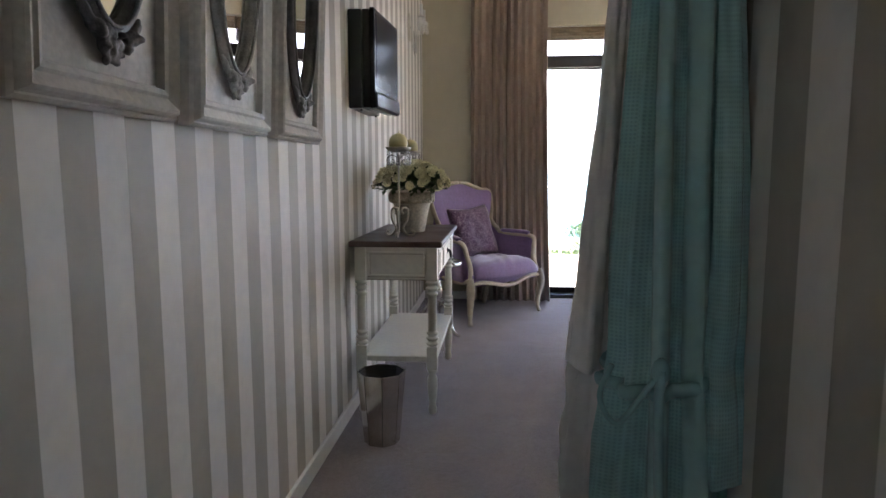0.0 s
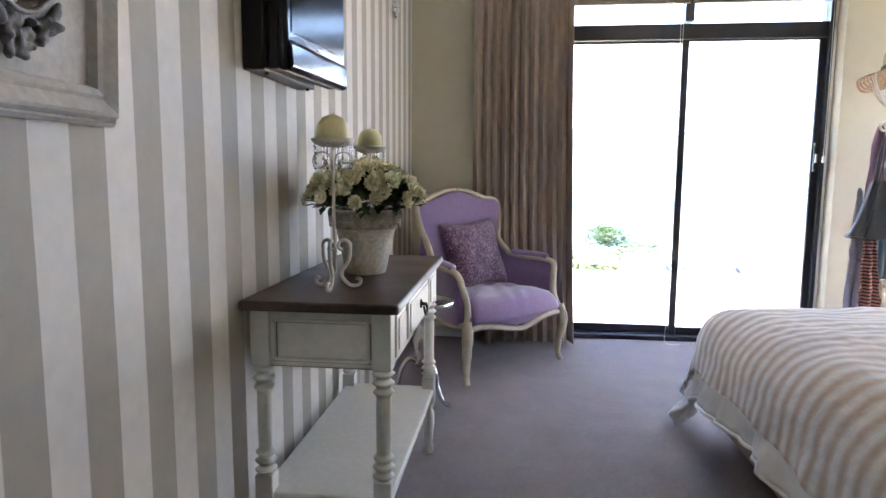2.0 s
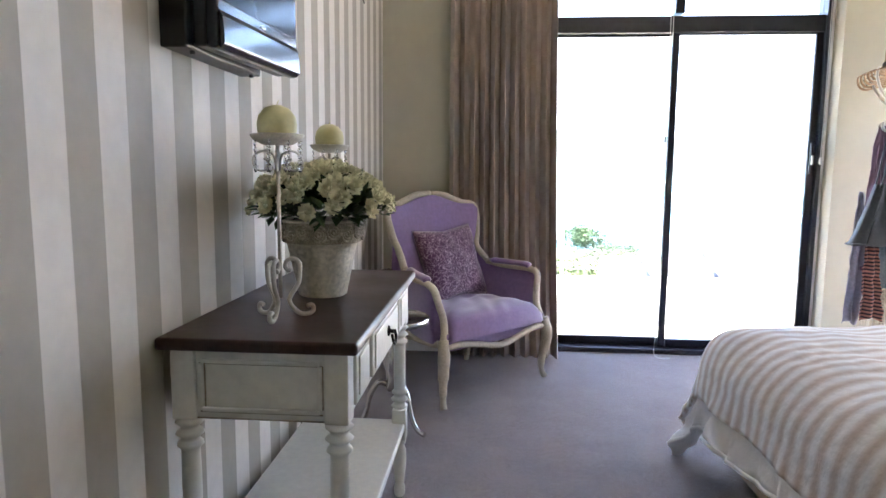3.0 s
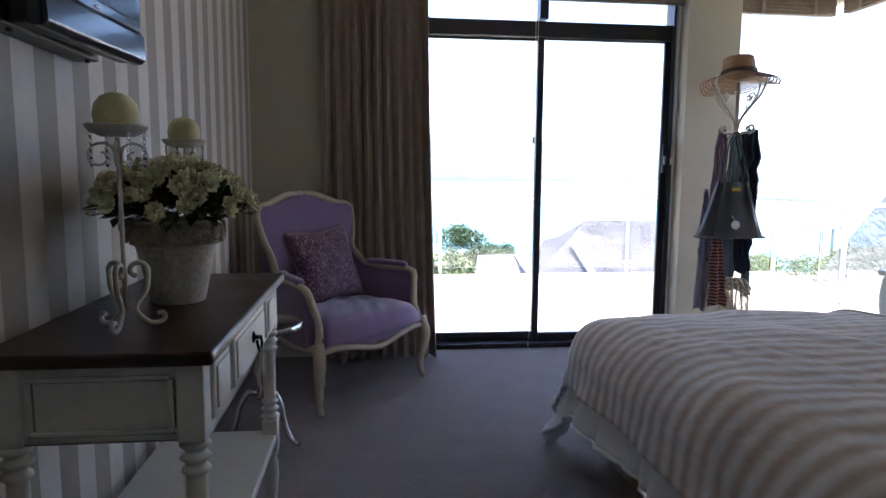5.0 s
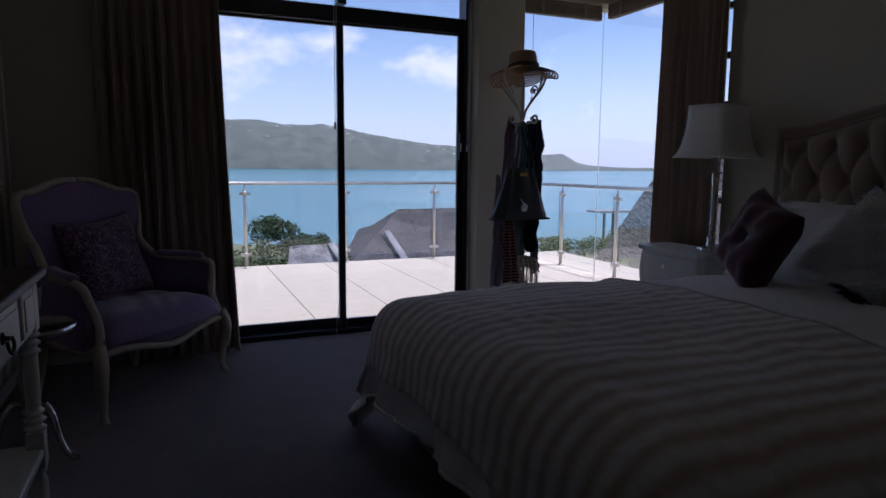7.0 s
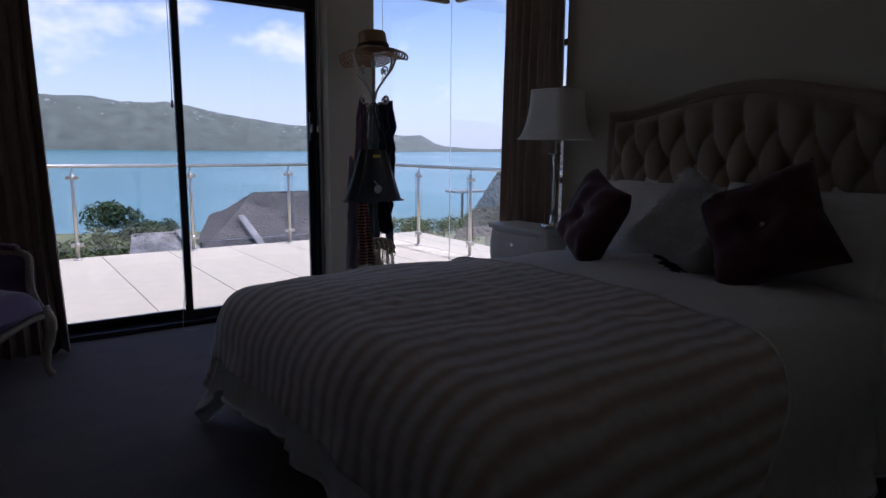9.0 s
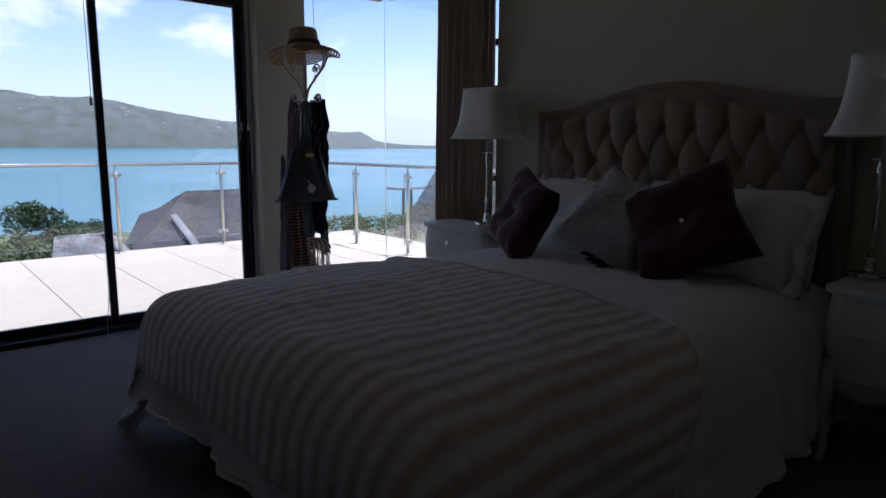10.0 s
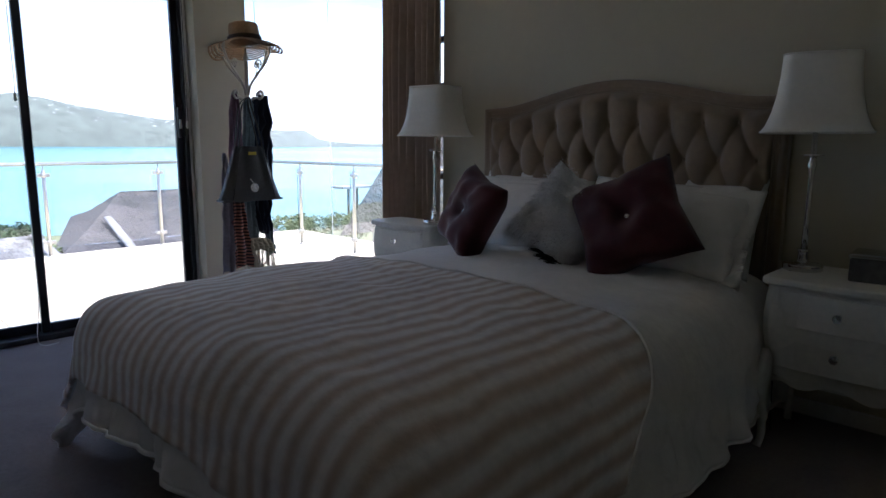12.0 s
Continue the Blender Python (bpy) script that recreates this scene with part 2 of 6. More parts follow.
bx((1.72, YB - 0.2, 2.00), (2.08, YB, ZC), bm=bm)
struct("wall_end", bm, M_WALL, "plain cream wall with a fill-light window added at the passage's end", "wall")
w2 = thing("window_2", pose(1.72, YB - 0.12, 1.40), "fill-light window added at the passage's end", "window", kind="structure")
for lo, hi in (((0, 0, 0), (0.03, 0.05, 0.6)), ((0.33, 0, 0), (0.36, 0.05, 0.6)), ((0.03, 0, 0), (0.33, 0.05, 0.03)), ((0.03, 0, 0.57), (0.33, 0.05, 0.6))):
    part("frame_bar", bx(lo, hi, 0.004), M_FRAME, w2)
part("pane", bx((0.03, 0.02, 0.03), (0.33, 0.026, 0.57)), M_AMBER, w2, "tinted glass that warms the added fill light").visible_shadow = False


def skirting(name, lo, hi):
    return struct(name, bx(lo, hi, 0.006), M_TRIM, "white painted skirting board", "baseboard")


skirting("baseboard_west", (XL, YB, 0), (XL + 0.016, YF, 0.075))
skirting("baseboard_north", (XL + 0.016, YF - 0.016, 0), (DL - 0.01, YF, 0.075))
skirting("baseboard_pier", (DR + 0.01, YF - 0.016, 0), (WL, YF, 0.075))
skirting("baseboard_east", (XR - 0.016, YN, 0), (XR, YF - 0.02, 0.075))
skirting("baseboard_passage", (XP - 0.016, YB, 0), (XP, YN, 0.075))


def sliding_door():
    d = thing("door_1", pose(0, YD, 0), "dark bronze aluminium sliding glass door with transom panes", "sliding door", kind="structure")
    f = 0.045
    w = 0.10
    mx = 3.245
    part("frame_left", bx((DL, -0.03, 0), (DL + f, w, DT), 0.004), M_FRAME, d)
    part("frame_right", bx((DR - 0.05, -0.03, 0), (DR - 0.022, w, DT), 0.004), M_FRAME, d)
    part("reveal_strip", bx((DR - 0.022, -0.02, 0), (DR, w, DT), 0.002), M_TRIM, d, "pale painted reveal strip")
    part("head", bx((DL + f, -0.03, DT - f), (DR - 0.05, w, DT), 0.004), M_FRAME, d)
    part("threshold", bx((DL + f, -0.06, 0.0), (DR - 0.05, w, 0.035), 0.005), M_FRAME, d)
    part("transom", bx((DL + f, -0.015, 2.12), (DR - 0.05, 0.085, 2.225), 0.006), M_FRAME, d)
    part("mullion", bx((mx - 0.03, -0.02, 2.24), (mx + 0.03, 0.07, DT - f), 0.004), M_FRAME, d)
    for name, a, b, y in (("fixed_sash", DL + f, mx + 0.02, 0.045), ("sliding_sash", mx - 0.035, DR - 0.05, 0.0)):
        s = part(name, bx((a, y, 0.035), (a + 0.045, y + 0.035, 2.12), 0.004), M_FRAME, d)
        part("stile", bx((b - 0.045, y, 0.035), (b, y + 0.035, 2.12), 0.004), M_FRAME, s)
        part("bottom_rail", bx((a + 0.05, y, 0.035), (b - 0.05, y + 0.035, 0.09), 0.004), M_FRAME, s)
        part("top_rail", bx((a + 0.045, y, 2.108), (b - 0.045, y + 0.035, 2.12), 0.002), M_FRAME, s)
        g = part("pane", bx((a + 0.05, y + 0.014, 0.09), (b - 0.05, y + 0.02, 2.11)), M_GLASS, s)
        g.visible_shadow = False
    for a, b in ((DL + f, mx - 0.03), (mx + 0.03, DR - 0.05)):
        g = part("transom_pane", bx((a, 0.03, 2.24), (b, 0.036, DT - f)), M_GLASS, d)
        g.visible_shadow = False
    h = part("handle", bx((DR - 0.095, -0.035, 1.22), (DR - 0.07, -0.015, 1.42), 0.006), M_FRAME, d)
    part("latch", bx((DR - 0.09, -0.045, 1.28), (DR - 0.075, -0.034, 1.34), 0.003), M_STEEL, h)


def corner_window():
    w = thing("window_1", pose(0, 0, 0), "frameless corner window of two glass panes", "window", kind="structure")
    for name, lo, hi in (("pane_front", (WL + 0.01, YD - 0.004, WB), (GX, YD + 0.004, 2.42)), ("pane_side", (GX - 0.004, WY + 0.03, WB), (GX + 0.004, YD - 0.006, 2.42))):
        g = part(name, bx(lo, hi), M_GLASS, w)
        g.visible_shadow = False
    part("corner_seal", bx((GX - 0.004, YD - 0.004, WB), (GX + 0.005, YD + 0.005, 2.42), 0.001), M_SEAL, w, "thin clear silicone corner joint")
    part("sill", bx((WL, YD - 0.03, WB), (GX + 0.05, YD + 0.05, WB + 0.02), 0.004), M_TRIM, w)
    part("side_frame", bx((GX - 0.03, WY, WB), (GX + 0.03, WY + 0.028, 2.42), 0.004), M_FRAME, w)
    for k in range(7):
        part("louvre_bar", bx((GX - 0.02, WY + 0.028, 0.35 + 0.3 * k), (GX + 0.02, WY + 0.12, 0.39 + 0.3 * k), 0.003), M_FRAME, w)


sliding_door()
corner_window()

# ---------------------------------------------------------------- terrace
terrace = struct("terrace", bx((-5, YD + 0.1, -0.3), (6.80, 9.64, -0.052)), M_PLASTER, "concrete terrace slab outside the bedroom", "terrace")
RX, RY, DZ = 6.60, 9.50, -0.04


def baluster(m, parent_group):
    p = thing("rail_post", m, "brushed steel railing post with glass clamps", "railing post", parent_group)
    part("foot", lathe([(0.045, 0), (0.045, 0.008), (0.03, 0.014), (0.021, 0.016)], 16), M_STEEL, p)
    part("post", lathe([(0.0205, 0.01), (0.0205, 0.93), (0.008, 0.94), (0.008, 0.985)], 14), M_STEEL, p)
    for z in (0.16, 0.88):
        c = part("clamp", lathe([(0.026, -0.022), (0.03, -0.012), (0.03, 0.012), (0.026, 0.022)], 12, (0, 0, z)), M_STEEL, p)
        for s in (-1, 1):
            part("jaw", bx((min(s * 0.025, s * 0.062), -0.014, z - 0.02), (max(s * 0.025, s * 0.062), 0.014, z + 0.02), 0.004), M_STEEL, c)
    return p


first = baluster(pose(2.92, RY, DZ), "posts of the terrace railing")
for x in (1.725, 0.53, -0.665, -1.86, 4.115, 5.31, RX):
    copy_thing(first, pose(x, RY, DZ))
for y in (8.45, 7.38, 6.31, 5.24):
    copy_thing(first, pose(RX, y, DZ, 0, 0, 90))
hr = thing("handrail", pose(0, 0, DZ), "round steel handrail along the terrace edge", "handrail")
part("rail_front", tube([(-4, RY, 1.0), (RX, RY, 1.0)], 0.020, 14), M_STEEL, hr)
part("rail_side", tube([(RX, RY, 1.0), (RX, 3.0, 1.0)], 0.020, 14), M_STEEL, hr)
for x in (-0.665, 0.53, 1.725, 2.92, 4.115, 5.31):
    g = thing("glass_panel", pose(x + 0.06, RY, DZ), "clear glass balustrade panel between steel posts", "glass panel", "panels of the railing")
    q = part("pane", bx((0, -0.005, 0.1), (1.075 if x < 5 else 1.17, 0.005, 0.93), 0.002), M_GLASS, g)
    q.visible_shadow = False
for y in (8.45, 7.38, 6.31, 5.24):
    g = thing("glass_panel", pose(RX, y + 0.06, DZ), "clear glass balustrade panel between steel posts", "glass panel", "panels of the railing")
    q = part("pane", bx((-0.005, 0, 0.1), (0.005, 0.93, 0.93), 0.002), M_GLASS, g)
    q.visible_shadow = False
# ---------------------------------------------------------------- distance
M_SEA = mat("lagoon_water", (0.055, 0.215, 0.245), 0.2, var=0.10, scale=0.004, bump=0.5, bscale=0.5, dist=0.15)
M_HILL = mat("scrub_hillside", (0.135, 0.155, 0.128), 0.95, var=0.42, scale=0.022, bump=0.0)
M_GROUND = mat("coastal_scrub_ground", (0.15, 0.17, 0.07), 0.95, var=0.35, scale=0.12, bump=0.6, bscale=3, dist=0.05)
M_THATCH = mat("weathered_thatch", (0.080, 0.074, 0.070), 0.95, var=0.75, scale=1.6, bump=1.0, bscale=7, dist=0.16)
M_CAPPING = mat("pale_ridge_mortar", (0.30, 0.29, 0.28), 0.9, var=0.35, scale=1.2, bump=0.5, bscale=10, dist=0.05)
M_ROCK = mat("pale_granite", (0.42, 0.42, 0.40), 0.9, var=0.2, scale=0.05, bump=0.0)
M_LEAF = mat("shrub_leaves", (0.045, 0.085, 0.025), 0.7, var=0.5, scale=0.9, bump=0.0)
M_SCRUB = mat("dry_scrub_leaves", (0.11, 0.14, 0.05), 0.8, var=0.5, scale=0.6, bump=0.0)
M_BARK = mat("grey_bark", (0.12, 0.09, 0.07), 0.9, var=0.3, scale=3, bump=0.6, bscale=30)
M_PATCHY = mat("lichen_patched_roof", (0.21, 0.205, 0.195), 0.95, var=0.85, scale=2.6, bump=0.9, bscale=12, dist=0.06)
SEA = -11.0
M_SEA.node_tree.nodes["Principled BSDF"].inputs["Specular IOR Level"].default_value = 0.1


def ground_z(x, y):
    d = max(0.0, y - 10) + max(0.0, (x - 7) * 0.6)
    return -2.2 - 0.09 * d + 0.3 * noise.noise(Vector((x * 0.12, y * 0.12, 0)))


struct("ground", grid(lambda u, v: (-160 + 380 * u, -60 + 190 * v, ground_z(-160 + 380 * u, -60 + 190 * v)), 110, 70), M_GROUND, "scrubby ground falling to the lagoon", "ground")
struct("water", grid(lambda u, v: (-7000 + 14000 * u, -60 + 9000 * v * v, SEA), 4, 14), M_SEA, "calm turquoise lagoon under a hazy sky", "water")

CREST = ((-3500, 90), (-1500, 190), (-300, 205), (189, 190), (340, 186), (464, 177), (560, 178), (612, 186), (640, 178), (696, 169), (858, 142), (1054, 114), (1239, 96), (1480, 80), (1731, 68), (1848, 74), (1890, 54), (1935, 32), (2004, 19), (2150, 9), (2400, 3))


def crest(x):
    """Height of the far hill above the water, along its length."""
    for (a, p), (b, q) in zip(CREST, CREST[1:]):
        if a <= x <= b:
            return p + (q - p) * (x - a) / (b - a)
    return 0


def hill(u, v):
    x = -3500 + 5900 * u
    y = 2480 + 640 * v
    h = crest(x * 2800 / y) + 11
    s = math.sin(min(1, v * 2) * math.pi / 2) ** 0.85
    b = noise.noise(Vector((x * 0.03, y * 0.03, 3))) * 4 + noise.noise(Vector((x * 0.008, y * 0.012, 1))) * 8
    return (x, y, SEA - 1 + h * s + b * s * min(1, h / 90))


struct("backdrop", grid(hill, 330, 26), M_HILL, "long scrubby hill across the lagoon", "hill")
bm = bmesh.new()
random.seed(11)
for i in range(230):
    x = random.uniform(-400, 1950)
    v = random.uniform(0.2, 0.46) if i % 3 else random.uniform(0.38, 0.47)
    u = (x + 3500) / 5900
    p = Vector(hill(u, v))
    r = random.uniform(2.0, 7.0) * (1.3 if i % 11 == 0 else 1)
    t_ = bmesh.new()
    bmesh.ops.create_icosphere(t_, subdivisions=1, radius=r)
    for w in t_.verts:
        w.co = Vector((w.co.x * random.uniform(0.8, 1.8), w.co.y, w.co.z * random.uniform(0.5, 1.0) - 0.4 * r)) + p
    join(bm, t_)
tagged(mesh_ob("hill_rocks", bm, M_ROCK), "pale granite outcrops scattered over the hill", "rocks", kind="stuff")
struct("backdrop_far", grid(lambda u, v: (1200 + 5500 * u, 4200 + 900 * v, SEA - 1 + 30 * math.sin(v * math.pi / 2) * (0.7 + 0.3 * noise.noise(Vector((u * 9, 0, 0))))), 60, 4), M_HILL, "low far shore in haze", "hill")

# terrace slabs, with fine joints
terrace_slab = bx((0.003, YD + 0.104, -0.052), (0.692, 9.63, -0.04), 0.002, 1)
slab_me = mesh_ob("slab", terrace_slab, M_DECK)
slab_me.parent = terrace
slab_me.matrix_basis = pose(3.852, 0, 0)
for i in range(-12, 5):
    if i:
        share("slab", slab_me.data, terrace, pose(3.852 + 0.695 * i, 0, 0))
struct("terrace_side", bx((5.56, 2.0, -0.3), (6.80, YD + 0.1, -0.04), 0.004), M_DECK, "cream terrace strip beside the bedroom", "terrace")


def neighbour_house(name, m, half, run, rise, depth, label, run_r, thatch):
    """A hipped thatched house: ridge along x, seen from its front."""
    h = thing(name, m, label, "house")
    bm = bmesh.new()
    A, B = Vector((0, 0, 0)), Vector((2 * half, 0, 0))
    c = [Vector((-run, -depth, -rise)), Vector((2 * half + run_r, -depth, -rise)), Vector((2 * half + run_r, depth, -rise)), Vector((0.2, depth, -rise))]

    def face(a, b, cc, d):
        def f(u, v):
            p = (a.lerp(b, u)).lerp(d.lerp(cc, u), v)
            return p + Vector((0, 0, 0.05 * noise.noise(p * 1.3) - 0.12 * math.sin(v * math.pi)))
        grid(f, 26, 20, bm=bm)
    face(A, B, c[1], c[0])
    face(B, B + Vector((0, 0.01, 0)), c[2], c[1])
    face(B, A, c[3], c[2])
    face(A, A + Vector((0, 0.01, 0)), c[0], c[3])
    part("roof", bm, thatch, h)
    part("ridge_cap", tube([A + Vector((0.05, 0, -0.03)), B + Vector((0, 0, -0.03))], 0.055, 8), thatch, h)
    mid = sum(c, Vector()) / 4
    part("wall", prism([(mid.x + 0.82 * (p.x - mid.x), mid.y + 0.82 * (p.y - mid.y)) for p in c], 4.1, 2), M_PLASTER, h, at=pose(0, 0, -rise - 4))
    return h


nh = neighbour_house("thatched_house", pose(10.4, 26, -0.55), 1.9, 4.1, 1.4, 6.6, "house with a wide weathered grey thatched roof", -0.6, M_THATCH)
part("roof_flashing", tube([(-1.35, -2.9, -0.56), (-1.75, -6.2, -1.22)], 0.13, 8, flat=0.35), M_CAPPING, nh, "pale mortar band across the thatch")
nh2 = neighbour_house("thatched_house", pose(4.72, 17.4, -0.80), 0.60, 0.45, 0.8, 1.6, "low roof with patchy pale mortar over its thatch", 0.4, M_PATCHY)
part("roof_flashing", tube([(1.02, 0.02, 0.03), (1.16, -0.6, -0.27), (1.38, -1.5, -0.72)], [0.10, 0.14, 0.16], 8, flat=0.4), M_CAPPING, nh2, "pale mortar hip capping")
nh3 = neighbour_house("thatched_house", pose(17.6, 18.0, 2.5), 3.0, 4.6, 3.9, 1.6, "steep thatched house close to the terrace", 3.0, M_THATCH)


def foliage(blobs, count, size, seed):
    """Many small leaves in uneven clumps; blobs: centre and radii."""
    rnd = random.Random(seed)
    verts, faces = [], []
    for cx, cy, cz, rx, ry, rz in blobs:
        for _ in range(count):
            d = Vector((rnd.gauss(0, 1), rnd.gauss(0, 1), rnd.gauss(0, 1))).normalized() * rnd.uniform(0.55, 1.08)
            p = Vector((cx + d.x * rx, cy + d.y * ry, cz + d.z * rz))
            a = Vector((rnd.gauss(0, 1), rnd.gauss(0, 1), rnd.gauss(0, 0.6))).normalized()
            b = a.cross(Vector((rnd.gauss(0, 1), rnd.gauss(0, 1), rnd.gauss(0, 1)))).normalized()
            s = size * rnd.uniform(0.6, 1.3)
            k = len(verts)
            verts += [p - a * s, p + b * s * 0.4, p + a * s, p - b * s * 0.4]
            faces.append((k, k + 1, k + 2, k + 3))
    me = bpy.data.meshes.new("leaves")
    me.from_pydata([tuple(v) for v in verts], [], faces)
    return me


def bush(name, m, blobs, count, size, seed, label, leaf):
    """A bush or tree: trunk and a crown of leaves."""
    b = thing(name, m, label, name.replace("_", " "))
    me = foliage(blobs, count, size, seed)
    me.materials.append(leaf)
    share("crown", me, b, pose(0, 0, 0))
    part("trunk", tube(bend([(0, 0, -3), (0.05, 0, -1.5), (0.1, 0.05, 0.2)]), 0.12, 8), M_BARK, b)
    return b


random.seed(5)
bush("coastal_tree", pose(7.75, 36, -3.75), [(-1.3 + 0.5 * i, random.uniform(-0.6, 0.6), 0.9 + random.uniform(-0.35, 0.5) + (0.35 if i < 3 else -0.1), random.uniform(0.6, 0.95), 0.8, random.uniform(0.5, 0.75)) for i in range(7)] + [(-1.1 + 0.42 * i, 0.0, 0.1, 0.6, 0.8, 0.7) for i in range(8)], 900, 0.10, 1, "dense dark green coastal trees above the roofs", M_LEAF)
bush("scrub_bush", pose(4.5, 21, -2.75), [(-1.6 + 0.55 * i, random.uniform(-0.8, 0.8), 1.0 + random.uniform(-0.5, 0.2), 0.6, 0.7, random.uniform(0.4, 0.7)) for i in range(8)], 700, 0.09, 2, "olive green scrub beside the low roof", M_SCRUB)
bush("scrub_bush", pose(22.5, 31, -4.8), [(-2.2 + 0.8 * i, random.uniform(-0.8, 0.8), 1.7 + random.uniform(-0.4, 0.3), 0.7, 0.8, random.uniform(0.5, 0.8)) for i in range(8)], 700, 0.10, 3, "bright green garden shrubs near the shore", M_SCRUB)
bush("scrub_bush", pose(13.5, 18, -4.2), [(-3.0 + 0.9 * i, random.uniform(-0.8, 0.8), 1.2 + random.uniform(-0.4, 0.3), 0.8, 0.9, random.uniform(0.4, 0.7)) for i in range(8)], 700, 0.10, 4, "low scrub hedge below the terrace", M_SCRUB)
sh_ = thing("garden_shelter", pose(45.2, 60, -9.2), "small flat-roofed shelter above the shore", "shelter")
part("roof", bx((-0.4, -1.2, 5.5), (4.0, 1.2, 5.75), 0.04), M_CAPPING, sh_)
for x in (1.2, 2.4):
    part("post", tube([(x, 0, -0.6), (x, 0, 5.5)], 0.16, 8), M_BARK, sh_)
# ---------------------------------------------------------------- more materials
M_CREAM = mat("antique_white_paint", (0.72, 0.70, 0.63), 0.42, var=0.07, scale=5, bump=0.06, bscale=90)
M_DARKWOOD = mat("dark_stained_wood", (0.060, 0.030, 0.021), 0.42, var=0.25, scale=5, bump=0.05, bscale=60, coat=0.08)
M_WORN = mat("worn_paint_edge", (0.34, 0.29, 0.22), 0.6, var=0.3, scale=12, bump=0.1)
M_WASH = mat("limewashed_chair_wood", (0.52, 0.44, 0.32), 0.5, var=0.2, scale=12, bump=0.15)
M_VELVET = mat("lilac_velvet", (0.222, 0.135, 0.285), 0.8, var=0.14, scale=5, bump=0.12, bscale=500, sheen=0.9, dist=0.001)
M_BROCADE = mat("purple_brocade", (0.12, 0.04, 0.10), 0.65, var=0.2, scale=8, bump=0.2, sheen=0.4)
M_BLACK = mat("matt_black_plastic", (0.012, 0.012, 0.013), 0.38, var=0.1, scale=8, bump=0.03)
M_SCREEN = mat("dark_screen_glass", (0.02, 0.022, 0.028), 0.16, var=0.02, bump=0.0)
M_SCREEN.node_tree.nodes["Principled BSDF"].inputs["Specular IOR Level"].default_value = 0.12
M_BEZEL = mat("glossy_black_plastic", (0.02, 0.022, 0.026), 0.16, var=0.05, bump=0.0, coat=0.15)
M_CANDLE = mat("ivory_wax", (0.68, 0.62, 0.33), 0.45, var=0.06, scale=10, bump=0.05)
M_IRONW = mat("cream_painted_iron", (0.62, 0.57, 0.48), 0.5, var=0.15, scale=20, bump=0.1)
M_IRON = mat("black_iron", (0.02, 0.018, 0.017), 0.45, metal=0.6, var=0.1, bump=0.1)
M_POT = mat("weathered_clay_pot", (0.62, 0.57, 0.48), 0.85, var=0.3, scale=9, bump=0.5, bscale=60)
M_RELIEF = mat("mossy_clay_relief", (0.42, 0.37, 0.29), 0.9, var=0.4, scale=22, bump=0.7, bscale=90)
M_PETAL = mat("cream_silk_petals", (0.87, 0.82, 0.55), 0.7, var=0.12, scale=20, bump=0.0)
M_GREEN = mat("dark_silk_leaves", (0.05, 0.09, 0.03), 0.55, var=0.4, scale=15, bump=0.0)
M_CRYSTAL = glass("cut_crystal", (0.95, 0.97, 1.0))
M_MIRROR = mat("mirror_silver", (0.9, 0.9, 0.9), 0.02, metal=1.0, var=0.0, bump=0.0)
M_BIN = mat("mirrored_bin_metal", (0.62, 0.58, 0.53), 0.12, metal=1.0, var=0.08, scale=9, bump=0.02)
M_SILVER = mat("aged_silver_leaf", (0.60, 0.58, 0.55), 0.22, metal=1.0, var=0.15, scale=15, bump=0.06)
M_GREYWOOD = mat("greywashed_wood", (0.56, 0.515, 0.465), 0.6, var=0.16, scale=7, bump=0.2, bscale=80)
M_WHITEWOOD = mat("whitewashed_wood", (0.80, 0.785, 0.77), 0.6, var=0.14, scale=7, bump=0.2, bscale=80)
M_PEWTER = mat("dark_pewter_carving", (0.13, 0.12, 0.115), 0.5, var=0.35, scale=30, bump=0.4)
M_PALECARVE = mat("pale_carving", (0.42, 0.41, 0.40), 0.55, var=0.3, scale=30, bump=0.4)
M_LINEN = mat("white_cotton_bedding", (0.82, 0.80, 0.77), 0.85, var=0.05, scale=3, bump=0.4, bscale=26, sheen=0.2, dist=0.010)
M_BASE = mat("tan_bed_base_cloth", (0.42, 0.33, 0.26), 0.85, var=0.1, scale=4, bump=0.2, bscale=500, dist=0.001)
M_HEAD = mat("taupe_headboard_velvet", (0.30, 0.225, 0.155), 0.8, var=0.08, scale=4, bump=0.1, bscale=400, sheen=0.4, dist=0.001)
M_MAROON = mat("maroon_velvet", (0.062, 0.007, 0.013), 0.8, var=0.15, scale=6, bump=0.15, bscale=300, sheen=0.25, dist=0.002)
M_FLUFF = mat("white_fluffy_fur", (0.72, 0.70, 0.68), 0.95, var=0.08, scale=10, bump=1.0, bscale=90, sheen=0.6, dist=0.012)
M_DARKSTRAND = mat("dark_strands", (0.03, 0.028, 0.028), 0.9, var=0.3, scale=25, bump=0.8, bscale=120)
M_SHADE = mat("cream_silk_shade", (0.90, 0.885, 0.82), 0.7, var=0.03, scale=6, bump=0.08, bscale=500, dist=0.001)
M_SHADE.node_tree.nodes["Principled BSDF"].inputs["Subsurface Weight"].default_value = 0.0
M_CHROME = mat("polished_chrome", (0.72, 0.71, 0.69), 0.08, metal=1.0, var=0.03, bump=0.0)
M_TEAL = mat("teal_waffle_cotton", (0.40, 0.66, 0.65), 0.9, var=0.1, scale=4, bump=0.0, sheen=0.3)
M_TERRY = mat("white_terry_towelling", (0.87, 0.84, 0.82), 0.95, var=0.07, scale=4, bump=0.5, bscale=420, sheen=0.5, dist=0.004)
M_STRAW = mat("woven_straw", (0.34, 0.21, 0.11), 0.75, var=0.2, scale=10, bump=0.5, bscale=160)
